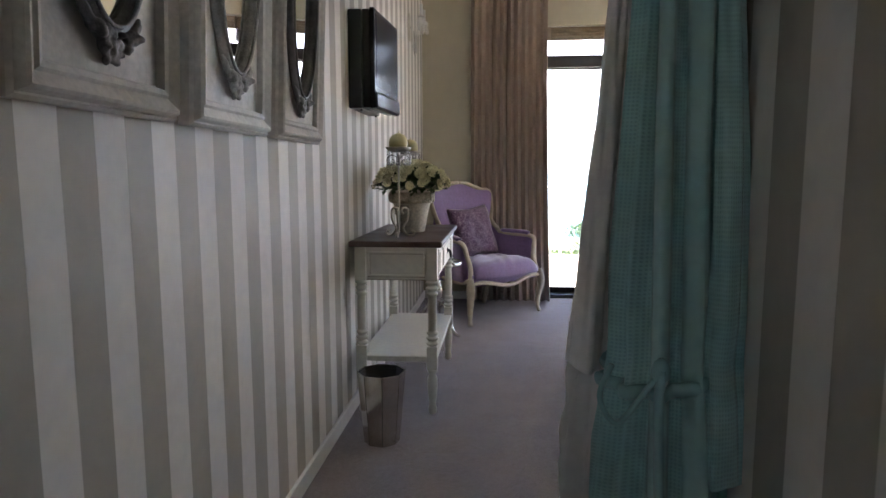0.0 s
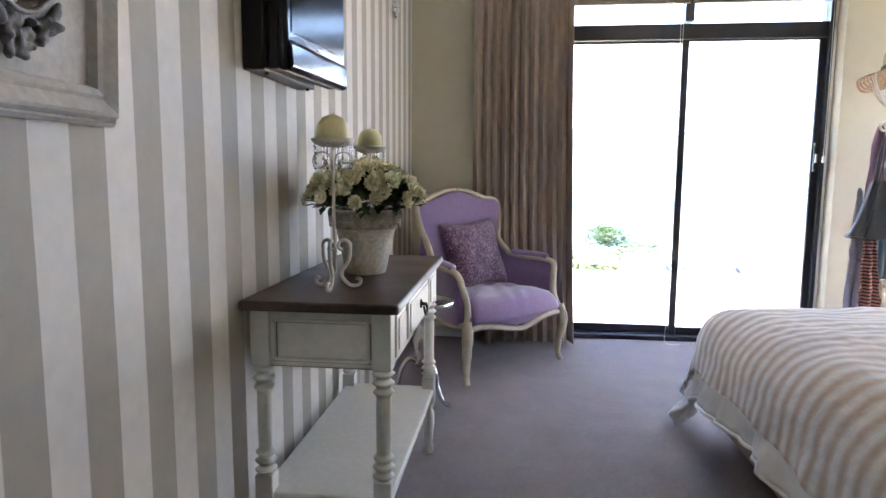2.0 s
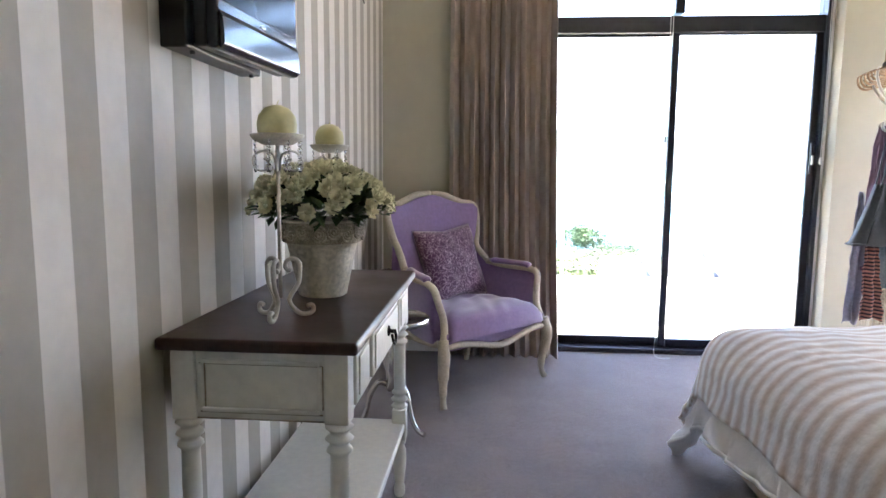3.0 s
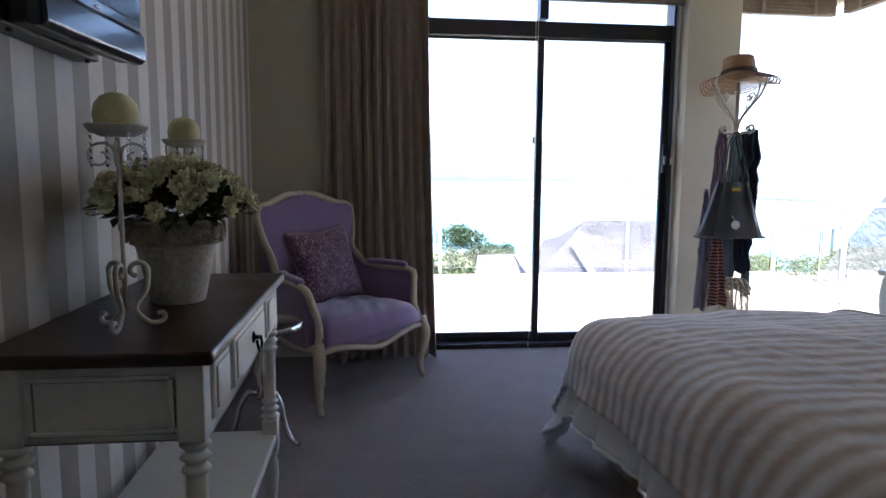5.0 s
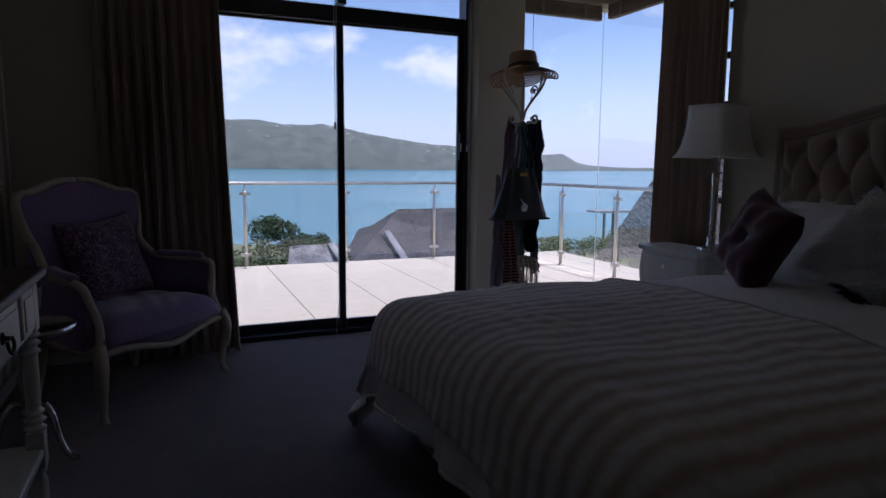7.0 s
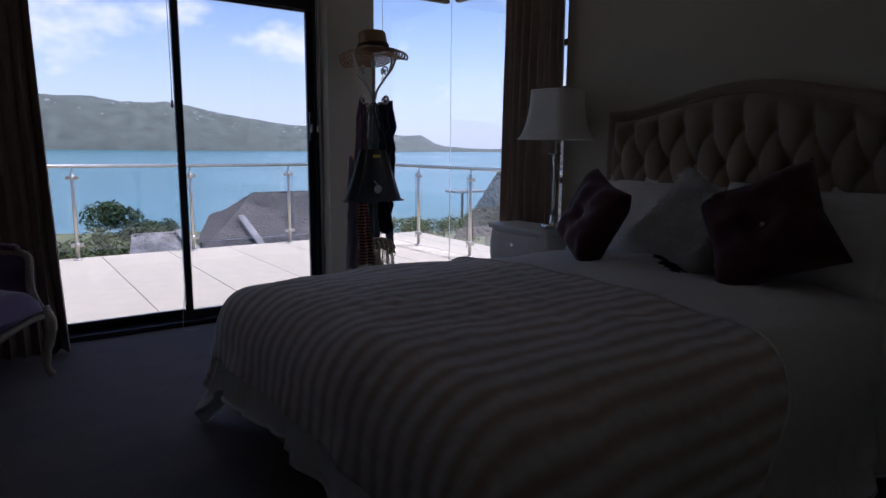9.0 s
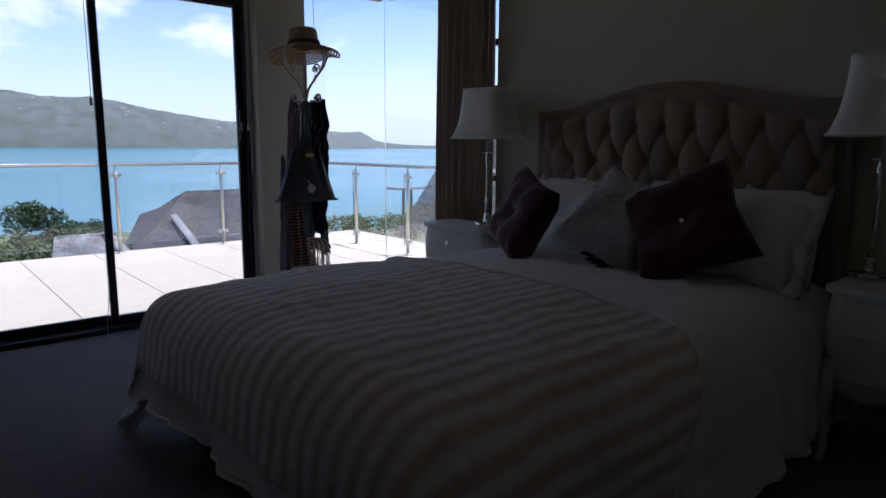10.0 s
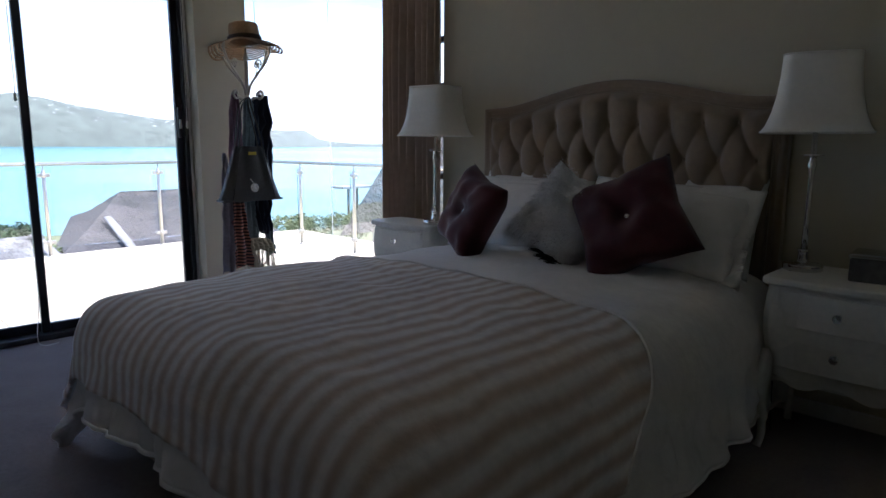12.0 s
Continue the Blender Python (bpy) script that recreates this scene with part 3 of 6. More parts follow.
M_STRAWEDGE = mat("dark_straw_braid", (0.07, 0.045, 0.03), 0.8, var=0.2, scale=20, bump=0.3)
M_BAG = mat("dark_grey_bag_leather", (0.06, 0.06, 0.057), 0.55, var=0.2, scale=6, bump=0.25, bscale=180)
M_YELLOW = mat("yellow_label", (0.65, 0.48, 0.05), 0.6, var=0.1, bump=0.0)
M_NAVY = mat("navy_cloth", (0.025, 0.035, 0.06), 0.85, var=0.2, scale=9, bump=0.5, bscale=60)
M_MAUVE = mat("mauve_scarf", (0.22, 0.13, 0.18), 0.85, var=0.15, scale=6, bump=0.2)
M_GREYSCARF = mat("grey_lilac_scarf", (0.30, 0.28, 0.33), 0.85, var=0.15, scale=6, bump=0.2)
M_BLUESCARF = mat("dusty_blue_scarf", (0.22, 0.29, 0.32), 0.85, var=0.3, scale=12, bump=0.2)
M_STRIPESCARF = striped(mat("coral_striped_scarf", (0.50, 0.22, 0.16), 0.85, var=0.12, scale=6, bump=0.2), 2, 0.022, 0.0, 0.5, (0.05, 0.04, 0.045), soft=0.08)
M_FRINGE = mat("cream_fringe_yarn", (0.60, 0.52, 0.38), 0.9, var=0.15, scale=8, bump=0.3)
M_PLASTICW = mat("white_plastic", (0.75, 0.75, 0.72), 0.4, var=0.03, bump=0.0)


M_BULB = mat("lit_bulb_glass", (0.9, 0.85, 0.7), 0.3, var=0.0, bump=0.0)
M_BULB.node_tree.nodes["Principled BSDF"].inputs["Emission Color"].default_value = (1.0, 0.72, 0.42, 1)
M_BULB.node_tree.nodes["Principled BSDF"].inputs["Emission Strength"].default_value = 3.0


def waffle(m, size, strength):
    """Woven relief on a cloth with shade painted into its hollows, by unrolled coordinates."""
    n, l = nodes_of(m)
    uv = n.new("ShaderNodeUVMap")
    vor = n.new("ShaderNodeTexVoronoi")
    vor.inputs["Randomness"].default_value = 0.0
    vor.inputs["Scale"].default_value = 1 / size
    l.new(uv.outputs[0], vor.inputs["Vector"])
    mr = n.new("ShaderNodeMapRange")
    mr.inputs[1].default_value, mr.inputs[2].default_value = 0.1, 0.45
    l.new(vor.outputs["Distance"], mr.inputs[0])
    bp = n.new("ShaderNodeBump")
    bp.inputs["Strength"].default_value, bp.inputs["Distance"].default_value = strength, 0.004
    l.new(mr.outputs[0], bp.inputs["Height"])
    l.new(bp.outputs[0], n["Principled BSDF"].inputs["Normal"])
    # hollows take a darker tint of the cloth, as shade in the colour
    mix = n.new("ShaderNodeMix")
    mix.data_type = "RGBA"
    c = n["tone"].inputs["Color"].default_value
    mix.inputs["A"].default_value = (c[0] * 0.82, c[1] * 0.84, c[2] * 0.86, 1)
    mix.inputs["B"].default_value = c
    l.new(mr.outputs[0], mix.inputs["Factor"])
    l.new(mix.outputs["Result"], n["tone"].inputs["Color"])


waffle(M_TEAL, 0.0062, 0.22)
M_TEALTRIM = mat("smooth_teal_cotton", (0.40, 0.65, 0.63), 0.85, var=0.06, scale=5, bump=0.15, bscale=300, sheen=0.3)

# filigree on the brocade cushion
n, l = nodes_of(M_BROCADE)
vor = n.new("ShaderNodeTexVoronoi")
vor.feature = "DISTANCE_TO_EDGE"
vor.inputs["Scale"].default_value = 46
swirl = n.new("ShaderNodeTexNoise")
swirl.inputs["Scale"].default_value = 16
l.new(n["Texture Coordinate"].outputs["Object"], swirl.inputs["Vector"])
bendy = n.new("ShaderNodeMix")
bendy.data_type = "VECTOR"
bendy.inputs["Factor"].default_value = 0.12
l.new(n["Texture Coordinate"].outputs["Object"], bendy.inputs["A"])
l.new(swirl.outputs["Color"], bendy.inputs["B"])
l.new(bendy.outputs[1], vor.inputs["Vector"])
mr = n.new("ShaderNodeMapRange")
mr.inputs[1].default_value, mr.inputs[2].default_value = 0.015, 0.07
l.new(vor.outputs["Distance"], mr.inputs[0])
mix = n.new("ShaderNodeMix")
mix.data_type = "RGBA"
mix.inputs["A"].default_value = (0.44, 0.30, 0.38, 1)
mix.inputs["B"].default_value = (0.085, 0.026, 0.075, 1)
l.new(mr.outputs[0], mix.inputs["Factor"])
l.new(mix.outputs["Result"], n["tone"].inputs["Color"])

# woven beige stripes of the bed throw, along its unrolled width
M_THROW = mat("striped_throw", (0.70, 0.655, 0.60), 0.9, var=0.12, scale=3, bump=0.5, bscale=24, sheen=0.3, dist=0.012)
n, l = nodes_of(M_THROW)
uv = n.new("ShaderNodeUVMap")
sep = n.new("ShaderNodeSeparateXYZ")
l.new(uv.outputs[0], sep.inputs[0])
wob = n.new("ShaderNodeTexNoise")
wob.inputs["Scale"].default_value = 3.0
l.new(uv.outputs[0], wob.inputs["Vector"])
ma = n.new("ShaderNodeMath")
ma.operation = "MULTIPLY_ADD"
ma.inputs[1].default_value = 0.05
l.new(wob.outputs[0], ma.inputs[0])
l.new(sep.outputs[1], ma.inputs[2])
sn = n.new("ShaderNodeMath")
sn.operation = "MULTIPLY"
sn.inputs[1].default_value = 2 * math.pi / 0.070
l.new(ma.outputs[0], sn.inputs[0])
sine = n.new("ShaderNodeMath")
sine.operation = "SINE"
l.new(sn.outputs[0], sine.inputs[0])
mr = n.new("ShaderNodeMapRange")
mr.inputs[1].default_value, mr.inputs[2].default_value = -1.1, 0.8
l.new(sine.outputs[0], mr.inputs[0])
mix = n.new("ShaderNodeMix")
mix.data_type = "RGBA"
mix.inputs["A"].default_value = (0.55, 0.42, 0.325, 1)
mix.inputs["B"].default_value = (0.80, 0.765, 0.72, 1)
l.new(mr.outputs[0], mix.inputs["Factor"])
l.new(mix.outputs["Result"], n["tone"].inputs["Color"])


def uv_grid(fn, uvfn, nu, nv):
    """A sheet like grid(), with its unrolled coordinates kept as a UV map."""
    bm = grid(fn, nu, nv)
    bm.verts.ensure_lookup_table()
    lay = bm.loops.layers.uv.new("UVMap")
    co = {}
    k = 0
    for i in range(nu + 1):
        for j in range(nv + 1):
            co[bm.verts[k]] = uvfn(i / nu, j / nv)
            k += 1
    for f in bm.faces:
        for lp in f.loops:
            lp[lay].uv = co[lp.vert]
    return bm


def thicken(ob, t):
    mod = ob.modifiers.new("thickness", "SOLIDIFY")
    mod.thickness = t
    mod.offset = -1
    return ob


# ---------------------------------------------------------------- curtains, blinds
def curtain(name, m, width, height, folds, seed, label, flare=0.0):
    c = thing(name, m, label, "curtain")
    rnd = random.Random(seed)
    ph = [rnd.uniform(0, 6) for _ in range(4)]

    def f(u, v):
        z = 0.012 + (height - 0.012) * (1 - v)
        w = width * (1 + flare * v ** 2)
        q = u + 0.016 * math.sin(u * 9 + ph[0]) + 0.010 * v * math.sin(u * 23 + ph[1]) + 0.012 * noise.noise(Vector((u * 14, v * 1.2, seed)))
        amp = 0.020 + 0.022 * min(1, v * 2.5) + 0.012 * math.sin(u * 11 + ph[2] + v) + 0.006 * noise.noise(Vector((u * 20, v * 3, seed + 5)))
        s = math.sin(q * folds * 2 * math.pi)
        y = amp * math.copysign(abs(s) ** 0.75, s) + 0.006 * math.sin(v * 5 + u * 12 + ph[3])
        x = w * q + 0.004 * math.sin(q * folds * 4 * math.pi)
        return (x, y, z)
    cl = part("cloth", grid(f, folds * 14, 26), M_CURTAIN, c)
    thicken(cl, 0.002)
    hd = part("heading_tape", grid(lambda u, v: (width * u, 0.022 * math.sin(u * folds * 2 * math.pi), height - 0.06 + 0.085 * v), folds * 10, 3), M_CURTAIN, c)
    thicken(hd, 0.004)
    part("track", bx((-0.05, -0.014, height + 0.02), (width + 0.05, 0.014, height + 0.05), 0.004), M_TRIM, c)
    return c


curtain("curtain", pose(1.765, 5.845, 0), 0.69, 2.755, 11, 3, "floor-length taupe pleated curtain drawn beside the sliding door", flare=0.09)
curtain("curtain", pose(5.25, 4.705, 0, 0, 0, 90), 0.605, 2.755, 9, 8, "floor-length taupe pleated curtain hanging beside the corner window")


def blind(m, width, label):
    b = thing("roman_blind", m, label, "blind", "raised woven blinds")
    for i in range(5):
        z = -0.016 - 0.022 * i
        part("fold", bx((0, -0.02 - 0.004 * (i % 2), z - 0.012), (width, 0.03, z + 0.009), 0.005), M_BLIND, b)
    part("head_rail", bx((0, -0.022, -0.006), (width, 0.034, 0.0), 0.001), M_TRIM, b)
    for x in (0.16, width - 0.16):
        part("tape", bx((x - 0.012, -0.031, -0.118), (x + 0.012, -0.026, -0.004), 0.001), M_BASE, b)
    return b


blind(pose(DL + 0.01, YF + 0.06, DT), 0.92, "raised woven bamboo blind in the door opening")
blind(pose(3.25, YF + 0.06, DT), 0.94, "raised woven bamboo blind in the door opening")
blind(pose(WL + 0.01, YF + 0.06, 2.42), 0.70, "raised woven bamboo blind in the corner window")
blind(pose(XR + 0.005, YF - 0.02, 2.42, 0, 0, -90), 1.19, "raised woven bamboo blind in the side window")


def cord(pts, label, tassel=None):
    c = thing("blind_cord", pose(*pts[0]), label, "blind cord")
    o = Vector(pts[0])
    part("string", tube(bend([Vector(p) - o for p in pts], 8), 0.0022, 5), M_PLASTICW, c)
    if tassel:
        part("tassel", lathe([(0.003, 0.02), (0.007, 0.012), (0.009, -0.02), (0.006, -0.03)], 10, Vector(tassel) - o), M_PLASTICW, c)


cord([(3.185, 6.0, 2.34), (3.187, 5.998, 1.6), (3.184, 5.995, 0.9), (3.18, 5.98, 0.3), (3.15, 5.95, 0.06), (3.17, 5.93, 0.006), (3.25, 5.92, 0.006)], "thin white blind cord trailing to the carpet")
cord([(3.17, 6.005, 2.34), (3.172, 6.003, 1.6), (3.17, 6.0, 1.45)], "thin white blind cord with a tassel", (3.17, 6.0, 1.44))
cord([(4.14, 6.0, 2.34), (4.142, 5.998, 1.6), (4.14, 5.998, 1.33)], "thin white blind cord with a tassel", (4.14, 5.998, 1.31))
cord([(4.67, 6.0, 2.30), (4.672, 5.998, 1.9), (4.67, 5.998, 1.7)], "thin white blind cord with a tassel", (4.67, 5.998, 1.68))
cord([(5.19, 4.66, 2.76), (5.19, 4.661, 2.0), (5.19, 4.66, 1.25)], "thin white curtain cord with a tassel", (5.19, 4.66, 1.24))


# ---------------------------------------------------------------- console table
def turned_leg(z0, z1, r, blocks):
    """A spindle leg with rings between two heights."""
    h = z1 - z0
    prof = []
    for k in range(61):
        q = k / 60
        w = 0.56 + 0.14 * math.sin(math.pi * q)
        for c_, s_, a_ in ((0.05, 0.022, 0.46), (0.13, 0.022, 0.42), (0.21, 0.020, 0.34), (0.79, 0.020, 0.34), (0.87, 0.022, 0.42), (0.95, 0.022, 0.46)):
            w += a_ * math.exp(-((q - c_) / s_) ** 2) * blocks
        prof.append((r * min(1.05, w), z0 + h * q))
    return lathe(prof, 18)


def console_table():
    t = thing("console_table", pose(1.345, 3.02, 0), "antique white console table with dark wood top and shelf", "console table")
    D_, L = 0.44, 1.02
    part("tabletop", bx((-0.005, 0, 0.822), (D_, L, 0.85), 0.008, 3), M_DARKWOOD, t)
    body = part("apron", bx((0.03, 0.035, 0.66), (D_ - 0.035, L - 0.035, 0.822), 0.003), M_CREAM, t)
    for y in (0.0255, L - 0.035):
        for z in (0.684, 0.794):
            part("panel_moulding", bx((0.085, y, z - 0.005), (D_ - 0.09, y + 0.0095, z + 0.005), 0.003), M_CREAM, body)
            part("worn_line", bx((0.079, y + 0.0065, z - 0.008), (D_ - 0.084, y + 0.0098, z - 0.0045), 0.001), M_WORN, body)
        for x in (0.085, D_ - 0.09):
            part("panel_moulding", bx((x - 0.005, y, 0.689), (x + 0.005, y + 0.0095, 0.789), 0.003), M_CREAM, body)
            part("worn_line", bx((x + 0.0045, y + 0.0065, 0.689), (x + 0.008, y + 0.0098, 0.789), 0.001), M_WORN, body)
    for y in (0.03, L - 0.034):
        part("worn_line", bx((0.04, y, 0.662), (D_ - 0.05, y + 0.004, 0.665), 0.001), M_WORN, body)
    fx = D_ - 0.035
    for a, b, name in ((0.10, 0.25, "side_panel"), (0.30, 0.72, "drawer"), (0.77, 0.92, "side_panel")):
        p = part(name, bx((fx, a, 0.678), (fx + 0.012, b, 0.805), 0.004), M_CREAM, t)
        part("raised_field", bx((fx + 0.011, a + 0.02, 0.695), (fx + 0.017, b - 0.02, 0.788), 0.004), M_CREAM, p)
        part("worn_line", bx((fx + 0.0005, a - 0.004, 0.674), (fx + 0.0025, b + 0.004, 0.809), 0.0005), M_WORN, p)
        if name == "drawer":
            hd = lathe([(0.016, 0), (0.016, 0.004), (0.006, 0.008), (0.006, 0.018)], 12)
            bmesh.ops.transform(hd, matrix=pose(fx + 0.016, 0.51, 0.75, 0, 90, 0), verts=hd.verts)
            h = part("handle", hd, M_IRON, p)
            part("ring", tube(bend([(fx + 0.032, 0.485, 0.748), (fx + 0.036, 0.483, 0.728), (fx + 0.037, 0.51, 0.712), (fx + 0.036, 0.537, 0.728), (fx + 0.032, 0.535, 0.748)], 5), 0.0042, 6), M_IRON, h)
    for x in (0.045, D_ - 0.052):
        for y in (0.05, L - 0.05):
            lg = part("leg", turned_leg(0.335, 0.665, 0.031, 1.0), M_CREAM, t, at=pose(x, y, 0))
            part("block", bx((-0.026, -0.026, 0.225), (0.026, 0.026, 0.34), 0.004), M_CREAM, lg)
            part("foot", lathe([(0.015, 0), (0.020, 0.008), (0.022, 0.03), (0.016, 0.05), (0.021, 0.09), (0.026, 0.14), (0.024, 0.18), (0.017, 0.20), (0.025, 0.215), (0.025, 0.23)], 18), M_CREAM, lg)
            part("corner_post", bx((-0.027, -0.027, 0.66), (0.027, 0.027, 0.82), 0.003), M_CREAM, lg)
    part("shelf", bx((0.03, 0.03, 0.262), (D_ - 0.03, L - 0.03, 0.29), 0.006, 3), M_CREAM, t)


console_table()


def curl(c, r0, r1, a0, a1, n=18, plane="xz"):
    """Points of a scroll round c."""
    out = []
    for i in range(n + 1):
        q = i / n
        a = a0 + (a1 - a0) * q
        r = r0 + (r1 - r0) * q
        d = (r * math.cos(a), r * math.sin(a))
        out.append(Vector(c) + (Vector((d[0], 0, d[1])) if plane == "xz" else Vector((0, d[0], d[1]))))
    return out


def drop(parent, x, y, z, n=3, s=0.006):
    """A string of cut crystal beads."""
    bm = bmesh.new()
    for i in range(n):
        r = s * (1 if i < n - 1 else 1.5)
        lathe([(0.0008, r * 1.3), (r, 0.2 * r), (0.0008, -r * 1.6)], 6, (x, y, z - i * s * 3.2), bm=bm)
    part("crystal_drop", bm, M_CRYSTAL, parent)


def candle_stand(m):
    c = thing("candle_stand", m, "cream iron candle stand with crystal drops", "candle holder", "candle stands on the console")
    part("stem", tube([(0, 0, 0.05), (0, 0, 0.42)], 0.005, 8), M_IRONW, c)
    for k in range(3):
        r = pose(0, 0, 0, 0, 0, 120 * k + 30)
        pts = curl((0.026, 0, 0.128), 0.010, 0.022, 4.6, 0.0, 12) + [Vector((0.044, 0, 0.085)), Vector((0.02, 0, 0.045)), Vector((0.042, 0, 0.012)), Vector((0.066, 0, 0.006)), Vector((0.080, 0, 0.014)), Vector((0.076, 0, 0.028)), Vector((0.064, 0, 0.026))]
        part("foot", tube([r @ p for p in bend(pts, 3)], 0.0058, 7), M_IRONW, c)
    for k in range(4):
        r = pose(0, 0, 0, 0, 0, 90 * k + 15)
        pts = curl((0.034, 0, 0.378), 0.009, 0.031, -4.6, 2.4, 20) + [Vector((0.006, 0, 0.385)), Vector((0.004, 0, 0.36))]
        part("scroll", tube([r @ p for p in pts], 0.0034, 6), M_IRONW, c)
    part("dish", lathe([(0.01, 0.42), (0.035, 0.421), (0.056, 0.432), (0.064, 0.443), (0.062, 0.446), (0.05, 0.434), (0.02, 0.424)], 28), M_IRONW, c)
    for k in range(8):
        a = math.pi * k / 4
        drop(c, 0.056 * math.cos(a), 0.056 * math.sin(a), 0.424, 5, 0.0045)
    return c


def ball_candle(m):
    c = thing("ball_candle", m, "round ivory wax candle on an iron dish", "candle", "ball candles")
    part("wax", lathe([(0.018, 0.0), (0.032, 0.006), (0.045, 0.028), (0.047, 0.045), (0.043, 0.066), (0.03, 0.083), (0.012, 0.091), (0.004, 0.091)], 28), M_CANDLE, c)
    part("wick", tube([(0, 0, 0.09), (0.002, 0, 0.098), (0.005, 0.001, 0.102)], 0.0012, 5), M_CANDLE, c)
    return c


candle_stand(pose(1.55, 3.235, 0.85))
candle_stand(pose(1.525, 3.82, 0.85, 0, 0, 40))
ball_candle(pose(1.55, 3.235, 0.85 + 0.422))
ball_candle(pose(1.525, 3.82, 0.85 + 0.422, 0, 0, 50))


def flower_pot():
    p = thing("flower_pot", pose(1.57, 3.55, 0.85) @ Matrix.Diagonal((0.97, 0.97, 1.0, 1)), "weathered clay pot of cream silk roses on the console", "flower pot")
    part("pot", lathe([(0.066, 0), (0.072, 0.004), (0.096, 0.12), (0.105, 0.155), (0.112, 0.157), (0.121, 0.215), (0.124, 0.222), (0.112, 0.224), (0.104, 0.20), (0.02, 0.19)], 40), M_POT, p)
    rnd = random.Random(4)
    part("rim_band", lathe([(0.1135, 0.158), (0.1175, 0.16), (0.1235, 0.214), (0.1225, 0.2165), (0.115, 0.217)], 40), M_RELIEF, p, "mossy moulded rim band")
    bm = bmesh.new()
    for k in range(18):
        a = 2 * math.pi * k / 18
        o = pose(0, 0, 0, 0, 0, math.degrees(a))
        r = 0.1195 + 0.003 * (k % 2)
        for q in range(3):
            pts = [o @ Vector((r + 0.004, (0.006 + 0.0075 * q) * math.cos(w), 0.186 + 0.008 * (k % 2) + (0.006 + 0.0075 * q) * math.sin(w))) for w in [2 * math.pi * i / 10 for i in range(11)]]
            tube(pts, 0.0045, 5, bm=bm)
    part("rose_relief", bm, M_RELIEF, p, "moulded band of clay roses")
    # leaves
    verts, faces = [], []

    def leaf(c, d, s):
        w = d.cross(Vector((0, 0, 1))).normalized() * s * 0.38
        k = len(verts)
        m_ = c + d * s * 0.5 + Vector((0, 0, s * 0.1))
        verts.extend([c, m_ + w, c + d * s, m_ - w])
        faces.append((k, k + 1, k + 2, k + 3))
    for _ in range(950):
        a, e = rnd.uniform(0, 6.283), rnd.uniform(0.0, 1.45)
        r = rnd.uniform(0.45, 0.97)
        d = Vector((math.cos(a) * math.cos(e), math.sin(a) * math.cos(e), math.sin(e)))
        c = Vector((d.x * 0.19 * r, d.y * 0.19 * r, 0.23 + d.z * 0.125 * r))
        leaf(c, (d + Vector((rnd.gauss(0, 0.5), rnd.gauss(0, 0.5), rnd.gauss(0, 0.4)))).normalized(), rnd.uniform(0.03, 0.055))
    me = bpy.data.meshes.new("foliage")
    me.from_pydata([tuple(v) for v in verts], [], faces)
    me.materials.append(M_GREEN)
    tagged(share("foliage", me, p, pose(0, 0, 0)), "dark green silk leaves")
    # one rose, shared
    bm = bmesh.new()
    for ring, (nP, rr, tilt, s) in enumerate(((3, 0.001, 1.45, 0.016), (4, 0.004, 1.28, 0.023), (5, 0.008, 1.02, 0.027), (5, 0.010, 0.62, 0.024))):
        for k in range(nP):
            o = pose(0, 0, 0, 0, 0, 360 * k / nP + ring * 31)
            grid(lambda u, v: o @ Vector((rr + s * v * math.cos(tilt) - 0.004 * math.sin(u * math.pi) * math.sin(tilt), s * 0.62 * (u - 0.5) * 2 * math.sin(min(1, v + 0.25) * math.pi * 0.62), s * v * math.sin(tilt) + 0.006 * math.sin(u * 9) * v * v - 0.004 * v * v)), 4, 3, bm=bm)
    lathe([(0.001, 0.0), (0.007, 0.004), (0.0085, 0.010), (0.005, 0.016), (0.001, 0.018)], 8, bm=bm)
    rose = part("rose", bm, M_PETAL, p)
    n_ = 0
    for k in range(165):
        e = 1.30 * (k / 165) ** 0.75 + 0.10 + 0.2 * (k % 3 == 0)
        a = k * 2.39996
        if rnd.random() < 0.14 and n_:
            continue
        d = Vector((math.cos(a) * math.cos(e), math.sin(a) * math.cos(e), math.sin(e)))
        j = rnd.uniform(0.9, 1.12)
        c = Vector((d.x * 0.202 * j, d.y * 0.202 * j, 0.235 + d.z * 0.125 * j))
        q = d.to_track_quat("Z", "Y").to_matrix().to_4x4()
        m_ = Matrix.Translation(c) @ q @ pose(0, 0, 0, rnd.uniform(-18, 18), rnd.uniform(-18, 18), rnd.uniform(0, 360)) @ Matrix.Scale(rnd.uniform(0.7, 1.1), 4)
        if n_ == 0:
            rose.matrix_basis = m_
        else:
            share("rose", rose.data, p, m_)
        n_ += 1


flower_pot()


